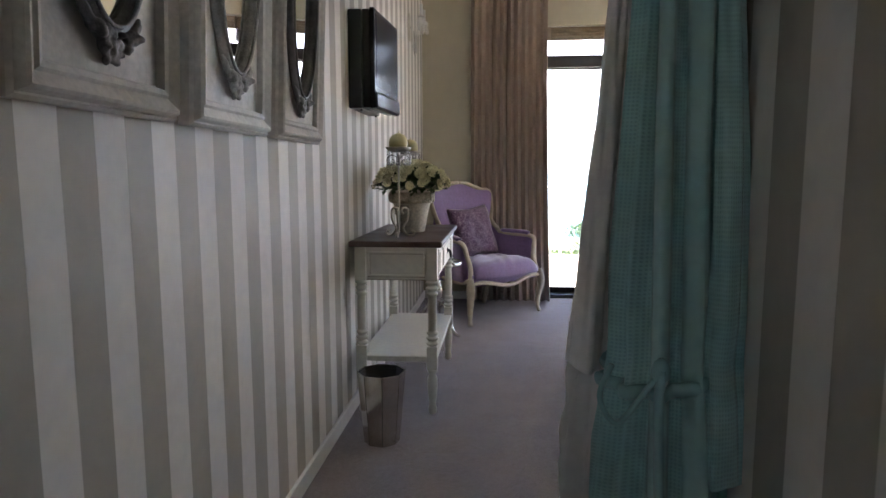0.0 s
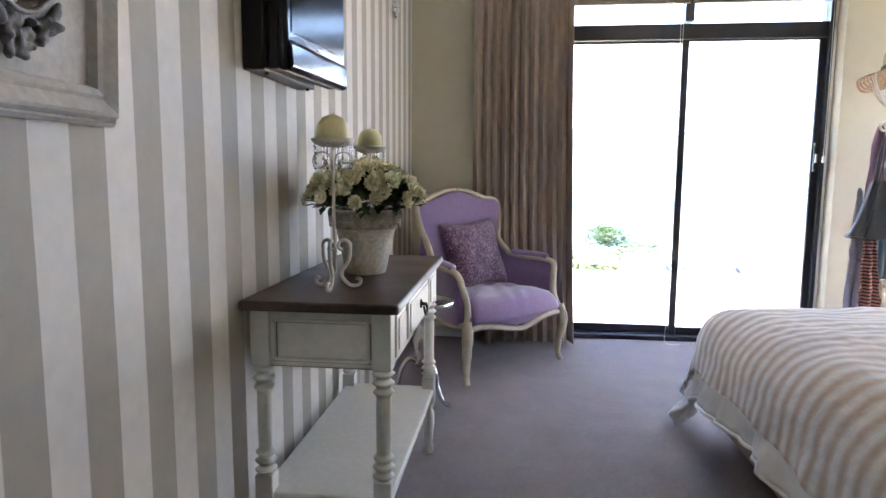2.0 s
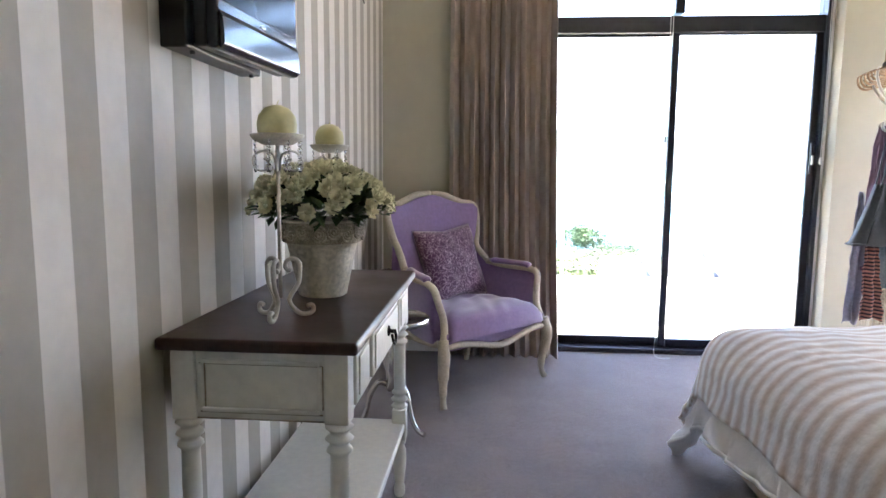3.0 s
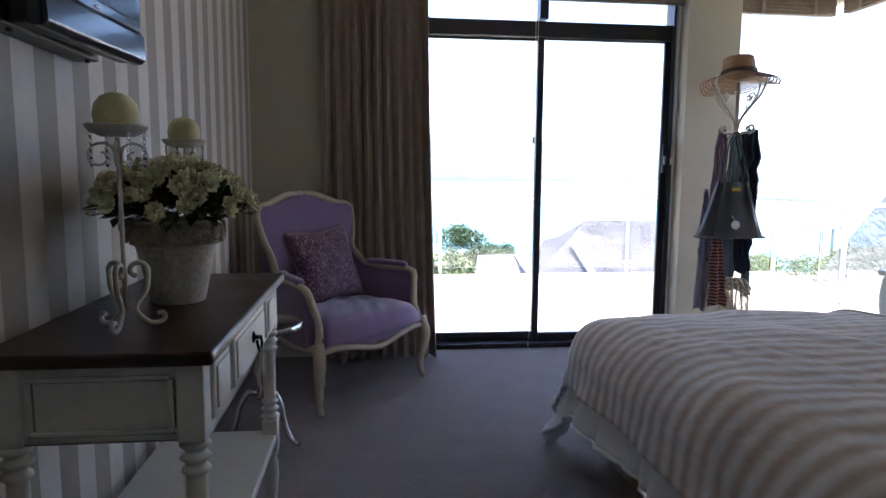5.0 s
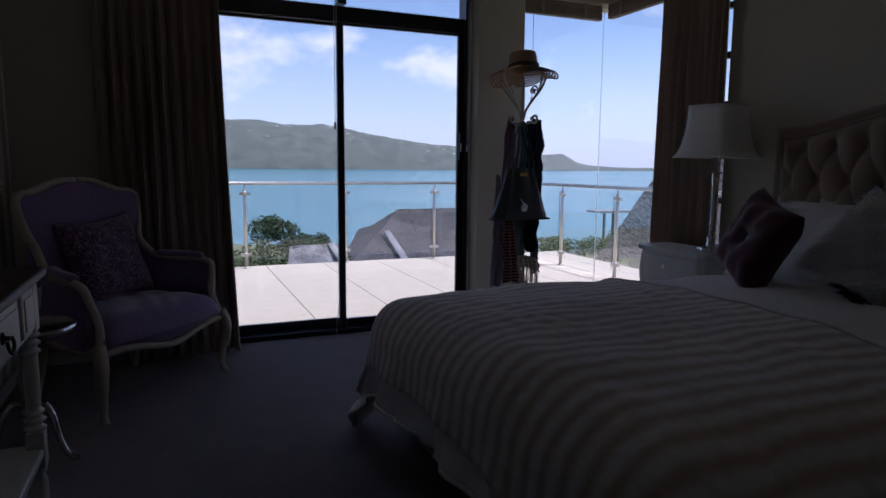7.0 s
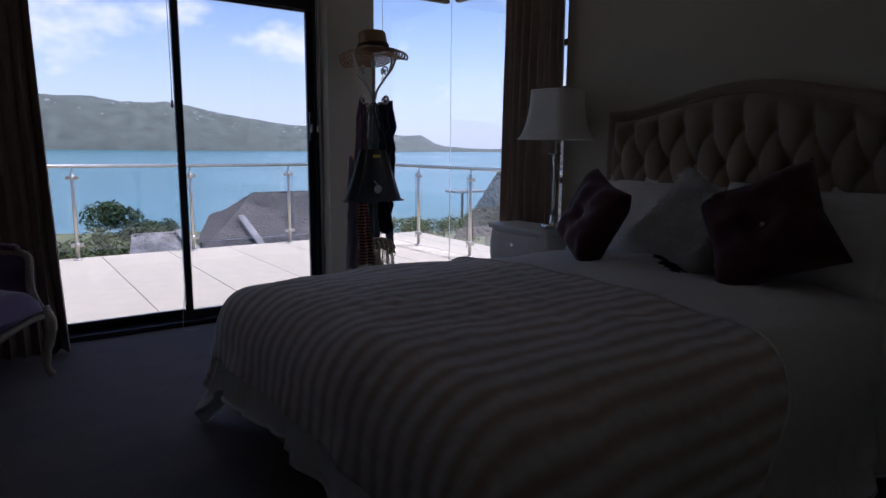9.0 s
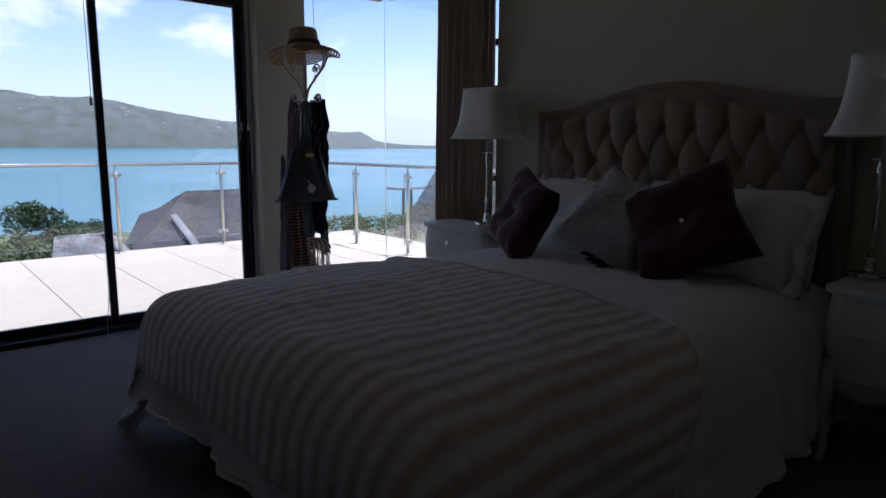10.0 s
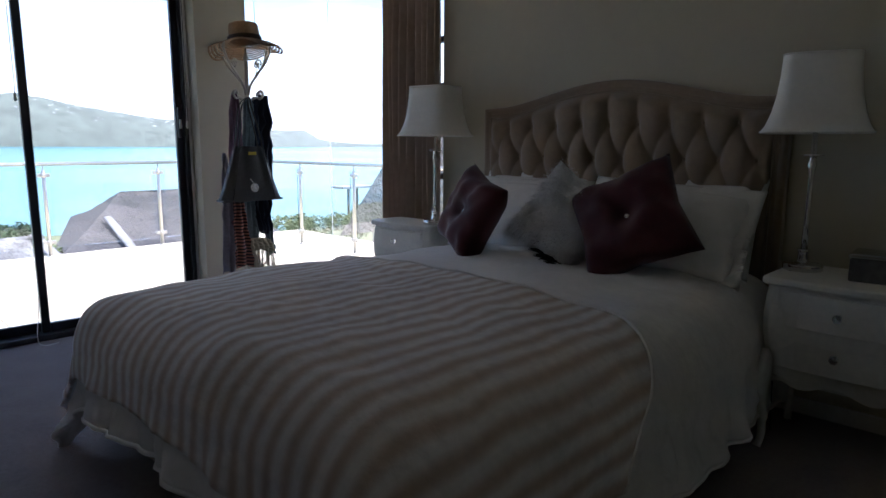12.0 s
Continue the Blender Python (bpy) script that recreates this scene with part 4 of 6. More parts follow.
# ---------------------------------------------------------------- television
def television():
    t = thing("television", pose(1.335, 3.11, 1.475), "small black flat television on a wall bracket box", "television")
    part("bracket_box", bx((0, 0, 0.0), (0.063, 0.44, 0.455), 0.005), M_BLACK, t)
    turned = pose(0.075, 0.012, 0, 0, 0, -4) @ pose(-0.10, -0.012, 0)
    part("body", bx((0.088, 0.02, 0.005), (0.123, 0.475, 0.46), 0.008, 3), M_BLACK, t, at=turned)
    bz = part("bezel", bx((0.123, 0.012, 0.0), (0.151, 0.482, 0.465), 0.01, 3), M_BEZEL, t, at=turned)
    part("screen", bx((0.1505, 0.04, 0.105), (0.1535, 0.455, 0.44), 0.001), M_SCREEN, bz)
    part("speaker_bar", prism([(0.151, 0.0), (0.163, 0.012), (0.160, 0.07), (0.151, 0.085)], 0.45, 1, 0.003), M_BEZEL, bz, at=pose(0, 0.022, 0))
    part("badge", bx((0.1515, 0.235, 0.088), (0.1545, 0.26, 0.094), 0.001), M_STEEL, bz)
    for y in (0.05, 0.40):
        part("screw", lathe([(0.006, -0.008), (0.006, 0.004)], 10, (0.05, y, 0)), M_BLACK, t)


television()


# ---------------------------------------------------------------- oval mirrors
def oval_mirror(y, wood, carve, label, z=1.278):
    m = thing("wall_mirror", pose(XL, y, z, 0, 2.6, 0), label, "mirror", "oval mirrors in the passage")
    W, H, B = 0.468, 1.05, 0.066
    steps = ((0.0, 0.0), (0.0, 0.026), (0.006, 0.034), (0.010, 0.030), (0.016, 0.046), (0.022, 0.050), (B - 0.022, 0.036), (B - 0.016, 0.041), (B - 0.006, 0.038), (B, 0.020))

    def moulding(u, v):
        i, x = steps[min(len(steps) - 1, round(v * (len(steps) - 1)))]
        c_ = [(i, i), (W - i, i), (W - i, H - i), (i, H - i)][round(u * 4) % 4]
        return (x, c_[0], c_[1])
    bm = grid(moulding, 4, len(steps) - 1, closed_u=True)
    for f in bm.faces:
        f.smooth = False
    part("frame", bm, wood, m)
    part("back_board", bx((-0.0, 0.004, 0.004), (0.01, W - 0.004, H - 0.004)), M_DARKWOOD, m)
    part("panel", bx((0, B - 0.004, B - 0.004), (0.022, W - B + 0.004, H - B + 0.004)), wood, m)
    cy, cz, a, b = W / 2, 0.495, 0.125, 0.345
    part("glass", prism([(cy + a * math.cos(w), cz + b * math.sin(w)) for w in [2 * math.pi * i / 56 for i in range(56)]], 0.004, 0), M_MIRROR, m, "oval mirror glass", at=pose(0.022, 0, 0))
    ring = [Vector((0.03, cy + (a + 0.008) * math.cos(w), cz + (b + 0.008) * math.sin(w))) for w in [2 * math.pi * i / 60 for i in range(61)]]
    part("oval_ring", tube(ring, 0.016, 8, flat=0.9), carve, m)
    bead = [Vector((0.046, cy + (a + 0.003) * math.cos(w), cz + (b + 0.003) * math.sin(w))) for w in [2 * math.pi * i / 60 for i in range(61)]]
    part("beading", tube(bead, 0.0045, 6), carve, m)
    rnd = random.Random(9)
    for sgn in (-1, 1):
        bm = bmesh.new()
        zc = cz + sgn * (b + 0.026)
        for k in range(46):
            # a tapering bunch of buds below the oval
            h_ = rnd.random() ** 1.4
            yy = cy + (0.058 * (1 - h_) + 0.008) * rnd.uniform(-1, 1)
            zz = zc - sgn * 0.014 + sgn * 0.058 * h_
            s_ = rnd.uniform(0.006, 0.012) * (1.15 - 0.4 * h_)
            tt = bmesh.new()
            bmesh.ops.create_icosphere(tt, subdivisions=2, radius=s_)
            join(bm, tt, Matrix.Translation((0.034 + 0.016 * rnd.random() * (1 - h_), yy, zz)) @ pose(0, 0, 0, rnd.uniform(0, 180), 0, rnd.uniform(0, 180)) @ Matrix.Diagonal((0.8, 1.35, 0.8, 1)))
        for s2 in (-1, 1):
            tube(bend([(0.036, cy + s2 * 0.03, zc - sgn * 0.006), (0.038, cy + s2 * 0.062, zc - sgn * 0.022), (0.036, cy + s2 * 0.088, zc - sgn * 0.055)], 5), [0.013] * 5 + [0.010] * 4 + [0.006, 0.004], 8, bm=bm)
        sp = part("carved_spray", bm, carve, m, "carved floral ornament")
        fuse = sp.modifiers.new("fuse", "REMESH")
        fuse.mode, fuse.voxel_size, fuse.use_smooth_shade = "VOXEL", 0.0032, True
    return m


oval_mirror(0.95, M_GREYWOOD, M_PEWTER, "greywashed wooden panel with dark carved oval mirror")
oval_mirror(1.482, M_WHITEWOOD, M_PALECARVE, "whitewashed wooden panel with pale carved oval mirror")
oval_mirror(2.025, M_GREYWOOD, M_PEWTER, "greywashed wooden panel with dark carved oval mirror")


# ---------------------------------------------------------------- waste bin, side table, sconce
def waste_bin():
    b = thing("waste_bin", pose(1.545, 2.74, 0, 0, 0, 12), "octagonal mirrored waste bin on the carpet", "waste bin")
    for k in range(8):
        a0, a1 = [math.pi / 4 * (k + q) for q in (0.015, 0.985)]
        c = [Vector((r * math.cos(a), r * math.sin(a), z)) for r, z in ((0.078, 0.004), (0.106, 0.315)) for a in (a0, a1)]
        bm = bmesh.new()
        inner = [p * 0.955 + Vector((0, 0, p.z * 0.045)) for p in c]
        v = [bm.verts.new(p) for p in (c[0], c[1], c[3], c[2], inner[0], inner[1], inner[3], inner[2])]
        for q in ((0, 1, 2, 3), (7, 6, 5, 4), (0, 4, 5, 1), (1, 5, 6, 2), (2, 6, 7, 3), (3, 7, 4, 0)):
            bm.faces.new([v[i] for i in q])
        part("facet", bm, M_BIN, b)
    part("liner", lathe([(0.07, 0.004), (0.101, 0.31), (0.098, 0.312), (0.066, 0.012), (0.005, 0.012)], 8), M_BLACK, b, "black inner liner")
    part("base", lathe([(0.078, 0), (0.078, 0.006)], 8), M_BIN, b)


waste_bin()


def side_table():
    s = thing("side_table", pose(1.60, 4.63, 0), "small round silver tripod side table", "side table")
    part("tabletop", lathe([(0.02, 0.505), (0.165, 0.508), (0.178, 0.512), (0.18, 0.535), (0.172, 0.54), (0.168, 0.53), (0.01, 0.528)], 40), M_SILVER, s)
    part("column", lathe([(0.02, 0.18), (0.034, 0.2), (0.022, 0.24), (0.03, 0.29), (0.042, 0.32), (0.03, 0.36), (0.016, 0.40), (0.024, 0.46), (0.04, 0.5), (0.05, 0.508)], 20), M_SILVER, s)
    for a in (-32, 200, 88):
        r = pose(0, 0, 0, 0, 0, a)
        part("leg", tube([r @ Vector(p) for p in bend([(0.02, 0, 0.21), (0.06, 0, 0.225), (0.10, 0, 0.17), (0.12, 0, 0.09), (0.15, 0, 0.03), (0.185, 0, 0.012), (0.20, 0, 0.012)], 4)], [0.014] * 9 + [0.012] * 8 + [0.011] * 7 + [0.012], 8), M_SILVER, s)
    p = thing("pine_cone_bowl", pose(1.56, 4.66, 0.535), "dark bowl of pine cones on the silver table", "bowl")
    part("bowl", lathe([(0.04, 0), (0.05, 0.004), (0.095, 0.07), (0.105, 0.15), (0.10, 0.15), (0.085, 0.07), (0.01, 0.02)], 24), M_DARKWOOD, p)
    rnd = random.Random(2)
    for k in range(5):
        bm = bmesh.new()
        for q in range(46):
            a, h = q * 2.4, q / 46
            r = 0.036 * math.sin(math.pi * (0.12 + 0.85 * h)) + 0.004
            o = pose(0, 0, -0.05 + 0.1 * h, 0, 0, math.degrees(a)) @ pose(r * 0.6, 0, 0, 0, -35, 0)
            join(bm, bx((0, -0.008, -0.002), (0.018, 0.008, 0.002)), o)
        part("pine_cone", bm, M_STRAWEDGE, p, at=pose(0.045 * math.cos(k * 1.3), 0.045 * math.sin(k * 1.3), 0.16 + 0.02 * (k % 2), 60 + 30 * k, 20 * k, 70 * k))


side_table()


def sconce():
    s = thing("wall_sconce", pose(XL, 5.1, 2.28), "crystal wall light with hanging drops", "wall light")
    part("wall_plate", prism([(-0.03, -0.1), (0.03, -0.1), (0.05, 0), (0.03, 0.1), (-0.03, 0.1), (-0.05, 0)], 0.015, 0, 0.003), M_IRONW, s)
    for q in (-1, 1):
        part("arm", tube(bend([(0.015, 0, 0), (0.06, q * 0.04, -0.05), (0.11, q * 0.09, 0.0), (0.11, q * 0.09, 0.06)], 6), 0.006, 7), M_CRYSTAL, s)
        part("candle_tube", lathe([(0.03, 0.055), (0.012, 0.065), (0.011, 0.15)], 14, (0.11, q * 0.09, 0)), M_PLASTICW, s)
        for k in range(6):
            a = math.pi * k / 3
            drop(s, 0.11 + 0.03 * math.cos(a), q * 0.09 + 0.03 * math.sin(a), 0.045, 4, 0.007)
    for k in range(5):
        drop(s, 0.05, -0.06 + 0.03 * k, -0.05 - 0.02 * (2 - abs(k - 2)), 5, 0.008)


sconce()


def chandelier():
    c = thing("ceiling_light", pose(3.15, 4.0, ZC), "round crystal ceiling light with lit warm bulbs", "ceiling light")
    part("ceiling_plate", lathe([(0.03, -0.03), (0.16, -0.02), (0.17, 0.0)], 32), M_CHROME, c)
    part("rod", tube([(0, 0, -0.02), (0, 0, -0.12)], 0.008, 8), M_CHROME, c)
    for r, z in ((0.2, -0.12), (0.13, -0.2)):
        ring = part("ring", tube([(r * math.cos(a), r * math.sin(a), z) for a in [2 * math.pi * i / 40 for i in range(41)]], 0.006, 7), M_CHROME, c)
        for k in range(3):
            part("spoke", tube([(0, 0, -0.12), (r * math.cos(k * 2.094), r * math.sin(k * 2.094), z)], 0.003, 5), M_CHROME, ring)
        for k in range(16):
            a = 2 * math.pi * k / 16
            drop(c, r * math.cos(a), r * math.sin(a), z - 0.012, 5, 0.009)
    for k in range(4):
        a = math.pi * k / 2 + 0.4
        part("bulb", lathe([(0.006, 0), (0.012, 0.012), (0.014, 0.03), (0.008, 0.05), (0.002, 0.056)], 12, (0.1 * math.cos(a), 0.1 * math.sin(a), -0.15)), M_BULB, c, "lit warm bulb")


chandelier()
# ---------------------------------------------------------------- pillows and cushions
def pillow_bm(w, h, t, seed, pinch=0.10, wrinkle=0.006, tuft=0.0, n=26):
    """A stuffed cushion, w wide (x), h high (z), t thick (y), standing on its lower edge."""
    bm = bmesh.new()
    rim = {}
    for s in (-1, 1):
        vs = []
        for i in range(n + 1):
            row = []
            for j in range(n + 1):
                a, b = 2 * i / n - 1, 2 * j / n - 1
                edge = i in (0, n) or j in (0, n)
                if edge and (i, j) in rim:
                    row.append(rim[i, j])
                    continue
                px = a * (1 - pinch * (1 - a * a) * 0 - pinch * (1 - b * b) * a * a * 0.0 - pinch * (1 - abs(b)) * abs(a))
                pz = b * (1 - pinch * (1 - abs(a)) * abs(b))
                d = ((1 - a ** 4) * (1 - b ** 4)) ** 0.55
                d *= 1 - tuft * math.exp(-(a * a + b * b) / 0.05)
                o = wrinkle * noise.noise(Vector((a * 3 + seed, b * 3, s))) * 2 * d
                v = bm.verts.new((px * w / 2, s * (d * t / 2) + o, h / 2 + pz * h / 2))
                if edge:
                    rim[i, j] = v
                row.append(v)
            vs.append(row)
        for i in range(n):
            for j in range(n):
                bm.faces.new((vs[i][j], vs[i + 1][j], vs[i + 1][j + 1], vs[i][j + 1])).smooth = True
    return bm


def button_bm(r):
    return lathe([(r * 0.4, -0.3 * r), (r, 0.1 * r), (r * 0.7, 0.5 * r), (r * 0.15, 0.68 * r)], 12)


# ---------------------------------------------------------------- armchair
def armchair():
    c = thing("armchair", pose(2.099, 5.18, 0, 0, 0, 47.2), "limewashed armchair with lilac velvet upholstery in the corner", "armchair")
    side = [(0.0, 0.57, 1.085), (0.10, 0.568, 1.078), (0.19, 0.562, 1.05), (0.26, 0.552, 1.027), (0.32, 0.54, 1.02), (0.352, 0.525, 0.99), (0.355, 0.51, 0.93), (0.338, 0.49, 0.84), (0.312, 0.465, 0.755), (0.335, 0.39, 0.668)]
    arm = [(0.33, 0.39, 0.665), (0.375, 0.27, 0.645), (0.41, 0.13, 0.64), (0.415, 0.06, 0.615), (0.395, 0.045, 0.54), (0.375, 0.03, 0.46), (0.385, 0.01, 0.39), (0.405, 0.0, 0.34)]
    for s in (-1, 1):
        mir = lambda p: Vector((s * p[0], p[1], p[2]))
        part("back_frame", tube([mir(p) for p in bend(side, 5)], 0.022, 10, flat=0.8), M_WASH, c)
        fr = part("arm_frame", tube([mir(p) for p in bend(arm, 5)], 0.021, 10, flat=0.85), M_WASH, c)
        part("arm_pad", tube([mir(p) for p in bend([(0.325, 0.36, 0.675), (0.372, 0.26, 0.67), (0.403, 0.15, 0.665), (0.41, 0.11, 0.655)], 5)], [0.012] + [0.026] * 14 + [0.014], 10, flat=0.7), M_VELVET, fr)
        top = bend(side[7:] + arm[1:6], 4)

        def panel(u, v, off):
            k = u * (len(top) - 1)
            i = min(int(k), len(top) - 2)
            p = top[i].lerp(top[i + 1], k - i)
            z = 0.33 + (p.z - 0.33) * v
            bul = off * (0.35 + math.sin(math.pi * min(1, v + 0.1)))
            return mir((p.x - bul - 0.01 * (1 - v), p.y, z))
        bm = bmesh.new()
        grid(lambda u, v: panel(u, v, 0.022), 24, 8, bm=bm)
        grid(lambda u, v: panel(u, v, -0.016), 24, 8, bm=bm)
        part("arm_panel", bm, M_VELVET, c)

    def back(u, v, off):
        x = (2 * u - 1)
        k = abs(x)
        # height of the outline over this share of the width
        zt = 1.075 - 0.055 * (0.5 - 0.5 * math.cos(math.pi * min(1, k / 0.72))) - 0.03 * max(0, (k - 0.88) / 0.12) ** 2
        z = 0.36 + (zt - 0.36) * v
        half = 0.305 + 0.042 * min(1, max(0, (z - 0.76) / 0.18)) ** 1.3
        yb = 0.50 + 0.065 * (z - 0.45) / 0.6 - 0.05 * k ** 2
        return (x * half, yb - off * (0.25 + (1 - k ** 4) * math.sin(math.pi * (0.15 + 0.75 * v))), z)
    bm = bmesh.new()
    grid(lambda u, v: back(u, v, 0.035), 24, 20, bm=bm)
    grid(lambda u, v: back(u, v, -0.03), 24, 20, bm=bm)
    part("backrest", bm, M_VELVET, c)

    def seat(u, v):
        a, b = 2 * u - 1, v
        w = 0.385 - 0.075 * b
        y = -0.035 + 0.53 * b
        return a * w, y

    def seat_top(u, v):
        x, y = seat(u, v)
        a = 2 * u - 1
        e = (1 - a ** 6) * (1 - (2 * v - 1) ** 8)
        wr = 0.018 * math.sin((x * 0.8 - y) * 42 + 4 * noise.noise(Vector((x * 5, y * 5, 0)))) * e * (0.3 + 0.7 * noise.noise(Vector((x * 4, y * 4, 7))) ** 2 * 4) * 0.6
        return (x * (1 + 0.02 * e), y - 0.025 * (1 - v) ** 4 * (1 - a * a), 0.355 + 0.13 * e ** 0.5 + wr)

    def seat_low(u, v):
        x, y = seat(u, v)
        return (x, y, 0.355 - 0.03 * (1 - (2 * u - 1) ** 4) * (1 - (2 * v - 1) ** 4))
    bm = bmesh.new()
    grid(seat_top, 36, 30, bm=bm)
    grid(seat_low, 36, 30, bm=bm)
    bmesh.ops.remove_doubles(bm, verts=bm.verts, dist=0.0005)
    part("seat_cushion", bm, M_VELVET, c)
    part("seat_deck", bx((-0.36, 0.03, 0.30), (0.36, 0.48, 0.385), 0.01), M_VELVET, c)
    fr = [(-0.405, 0.0, 0.315), (-0.30, -0.02, 0.325), (-0.17, -0.03, 0.305), (-0.08, -0.035, 0.285), (0, -0.037, 0.275), (0.08, -0.035, 0.285), (0.17, -0.03, 0.305), (0.30, -0.02, 0.325), (0.405, 0.0, 0.315)]
    part("front_band", grid(lambda u, v: (0.39 * (2 * u - 1), -0.012 - 0.02 * (1 - (2 * u - 1) ** 2), 0.30 + 0.09 * v), 24, 3), M_VELVET, c)
    part("front_rail", tube(bend(fr, 4), 0.023, 8, flat=0.75), M_WASH, c)
    for s in (-1, 1):
        part("side_rail", tube(bend([(s * 0.405, 0.0, 0.335), (s * 0.38, 0.2, 0.32), (s * 0.32, 0.47, 0.335)], 5), 0.02, 8), M_WASH, c)
        part("front_leg", tube(bend([(s * 0.405, 0.0, 0.36), (s * 0.415, -0.02, 0.30), (s * 0.418, -0.022, 0.23), (s * 0.405, -0.005, 0.14), (s * 0.40, 0.0, 0.06), (s * 0.408, -0.012, 0.018), (s * 0.412, -0.022, 0.0)], 4), [0.03] * 4 + [0.033] * 4 + [0.029] * 4 + [0.022] * 4 + [0.017] * 4 + [0.019] * 4 + [0.021], 10), M_WASH, c)
        part("back_leg", tube(bend([(s * 0.30, 0.48, 0.36), (s * 0.30, 0.49, 0.2), (s * 0.31, 0.545, 0.0)], 5), [0.022] * 5 + [0.018] * 6, 8), M_WASH, c)
    part("back_rail", tube([(-0.31, 0.48, 0.335), (0.31, 0.48, 0.335)], 0.02, 8), M_WASH, c)


armchair()
m_ = pose(2.099, 5.18, 0, 0, 0, 47.2) @ pose(0.045, 0.33, 0.462, -20, -3, 0)
cu = thing("brocade_cushion", m_, "purple brocade cushion on the velvet armchair", "cushion")
part("cover", pillow_bm(0.46, 0.45, 0.15, 3, pinch=0.12), M_BROCADE, cu)

# ---------------------------------------------------------------- bed
BX0, BX1, BY0, BY1, BZ = 2.985, 5.17, 2.56, 4.36, 0.60


def draped(x0, x1, y0, y1, over_x, over_y0, over_y1, z, seed, puff, fold, turn=0.0):
    """A cloth over the bed: unrolled sheet, falling over foot and sides with rounded edges; returns fn, uvfn."""
    r = 0.20

    def flat(u, v):
        s = (x0 - over_x) + (x1 + over_x - x0) * u
        t = (y0 - over_y0) + (y1 + over_y1 - y0 + over_y0) * v
        return s - turn * u * max(0.0, (y0 + 0.38 - t) / 0.6) ** 2, t

    def fn(u, v):
        s, t = flat(u, v)
        dx = x0 + r - s if s < x0 + r else 0
        dy = (t - (y0 + r)) if t < y0 + r else ((t - (y1 - r)) if t > y1 - r else 0)
        d = math.hypot(dx, dy)
        bx_, by_ = max(s, x0 + r), min(max(t, y0 + r), y1 - r)
        n1 = noise.noise(Vector((s * 2.2, t * 2.2, seed)))
        n2 = noise.noise(Vector((s * 6, t * 6, seed + 5)))
        crown = 0.06 * (1 - ((t - (y0 + y1) / 2) / ((y1 - y0) / 2)) ** 2) if y0 < t < y1 else 0
        n3 = noise.noise(Vector((s * 9 + 2 * n1, t * 4, seed + 9)))
        ztop = z + puff * (n1 + 0.45 * n2 + 0.4 * abs(n3)) + crown
        if d < 1e-6:
            return (s, t, ztop)
        ox, oy = -dx / d, dy / d
        arc = r * math.pi / 2
        if d < arc:
            a = d / r
            h, drop_ = r * math.sin(a), r * (1 - math.cos(a))
        else:
            e = d - arc
            ang = math.atan2(oy, ox)
            per = (t if abs(dx) > abs(dy) else s) + ang * 0.35
            corner = min(abs(dx), abs(dy)) / d
            f = fold * min(1, e / 0.15) * (math.sin(per * 14 + 5 * n1) + 0.5 * math.sin(per * 33 + 6 * n2 + seed))
            h = r + e * (0.16 + 0.30 * corner) + f
            drop_ = r + e * math.sqrt(1 - min(0.9, (0.16 + 0.30 * corner)) ** 2) + 0.012 * n2
        return (bx_ + ox * h, by_ + oy * h, ztop - drop_)
    return fn, flat


def bed():
    b = thing("bed", pose(0, 0, 0), "upholstered double bed with white bedding and tan base", "bed")
    part("base", bx((BX0 + 0.06, BY0 + 0.02, 0.03), (BX1, BY1 - 0.02, 0.33), 0.025, 3), M_BASE, b)
    for x in (BX0 + 0.2, BX1 - 0.2):
        for y in (BY0 + 0.15, BY1 - 0.15):
            part("foot", lathe([(0.025, 0), (0.03, 0.035)], 12, (x, y, 0)), M_BLACK, b)
    part("mattress", bx((BX0 + 0.03, BY0 + 0.02, 0.33), (BX1, BY1 - 0.02, BZ - 0.03), 0.11, 5), M_LINEN, b)


def duvet():
    d = thing("duvet", pose(0, 0, 0), "white cotton duvet spread over the whole bed", "duvet")
    fn, flat = draped(BX0 - 0.08, BX1 - 0.02, BY0 - 0.03, BY1 + 0.03, 0.31, 0.40, 0.38, BZ, 2.0, 0.024, 0.018)
    thicken(part("cover", uv_grid(fn, flat, 110, 120), M_LINEN, d), 0.012)
    part("foot_hem", tube([fn(0.0, k / 80) for k in range(81)], 0.008, 6), M_LINEN, d)
    for v in (0.0, 1.0):
        part("side_hem", tube([fn(k / 80, v) for k in range(81)], 0.008, 6), M_LINEN, d)


def throw():
    d = thing("striped_throw", pose(0, 0, 0), "beige and white striped throw across the bed's foot", "throw")
    fn, flat = draped(BX0 - 0.10, 4.07, BY0 - 0.05, BY1 + 0.05, 0.21, 0.26, 0.24, BZ + 0.016, 2.0, 0.024, 0.012, turn=0.34)
    thicken(part("cloth", uv_grid(fn, flat, 90, 120), M_THROW, d), 0.008)
    part("hem", tube([Vector(fn(1.0, k / 60)) + Vector((0.004, 0, 0.003)) for k in range(61)], 0.006, 6), M_THROW, d)


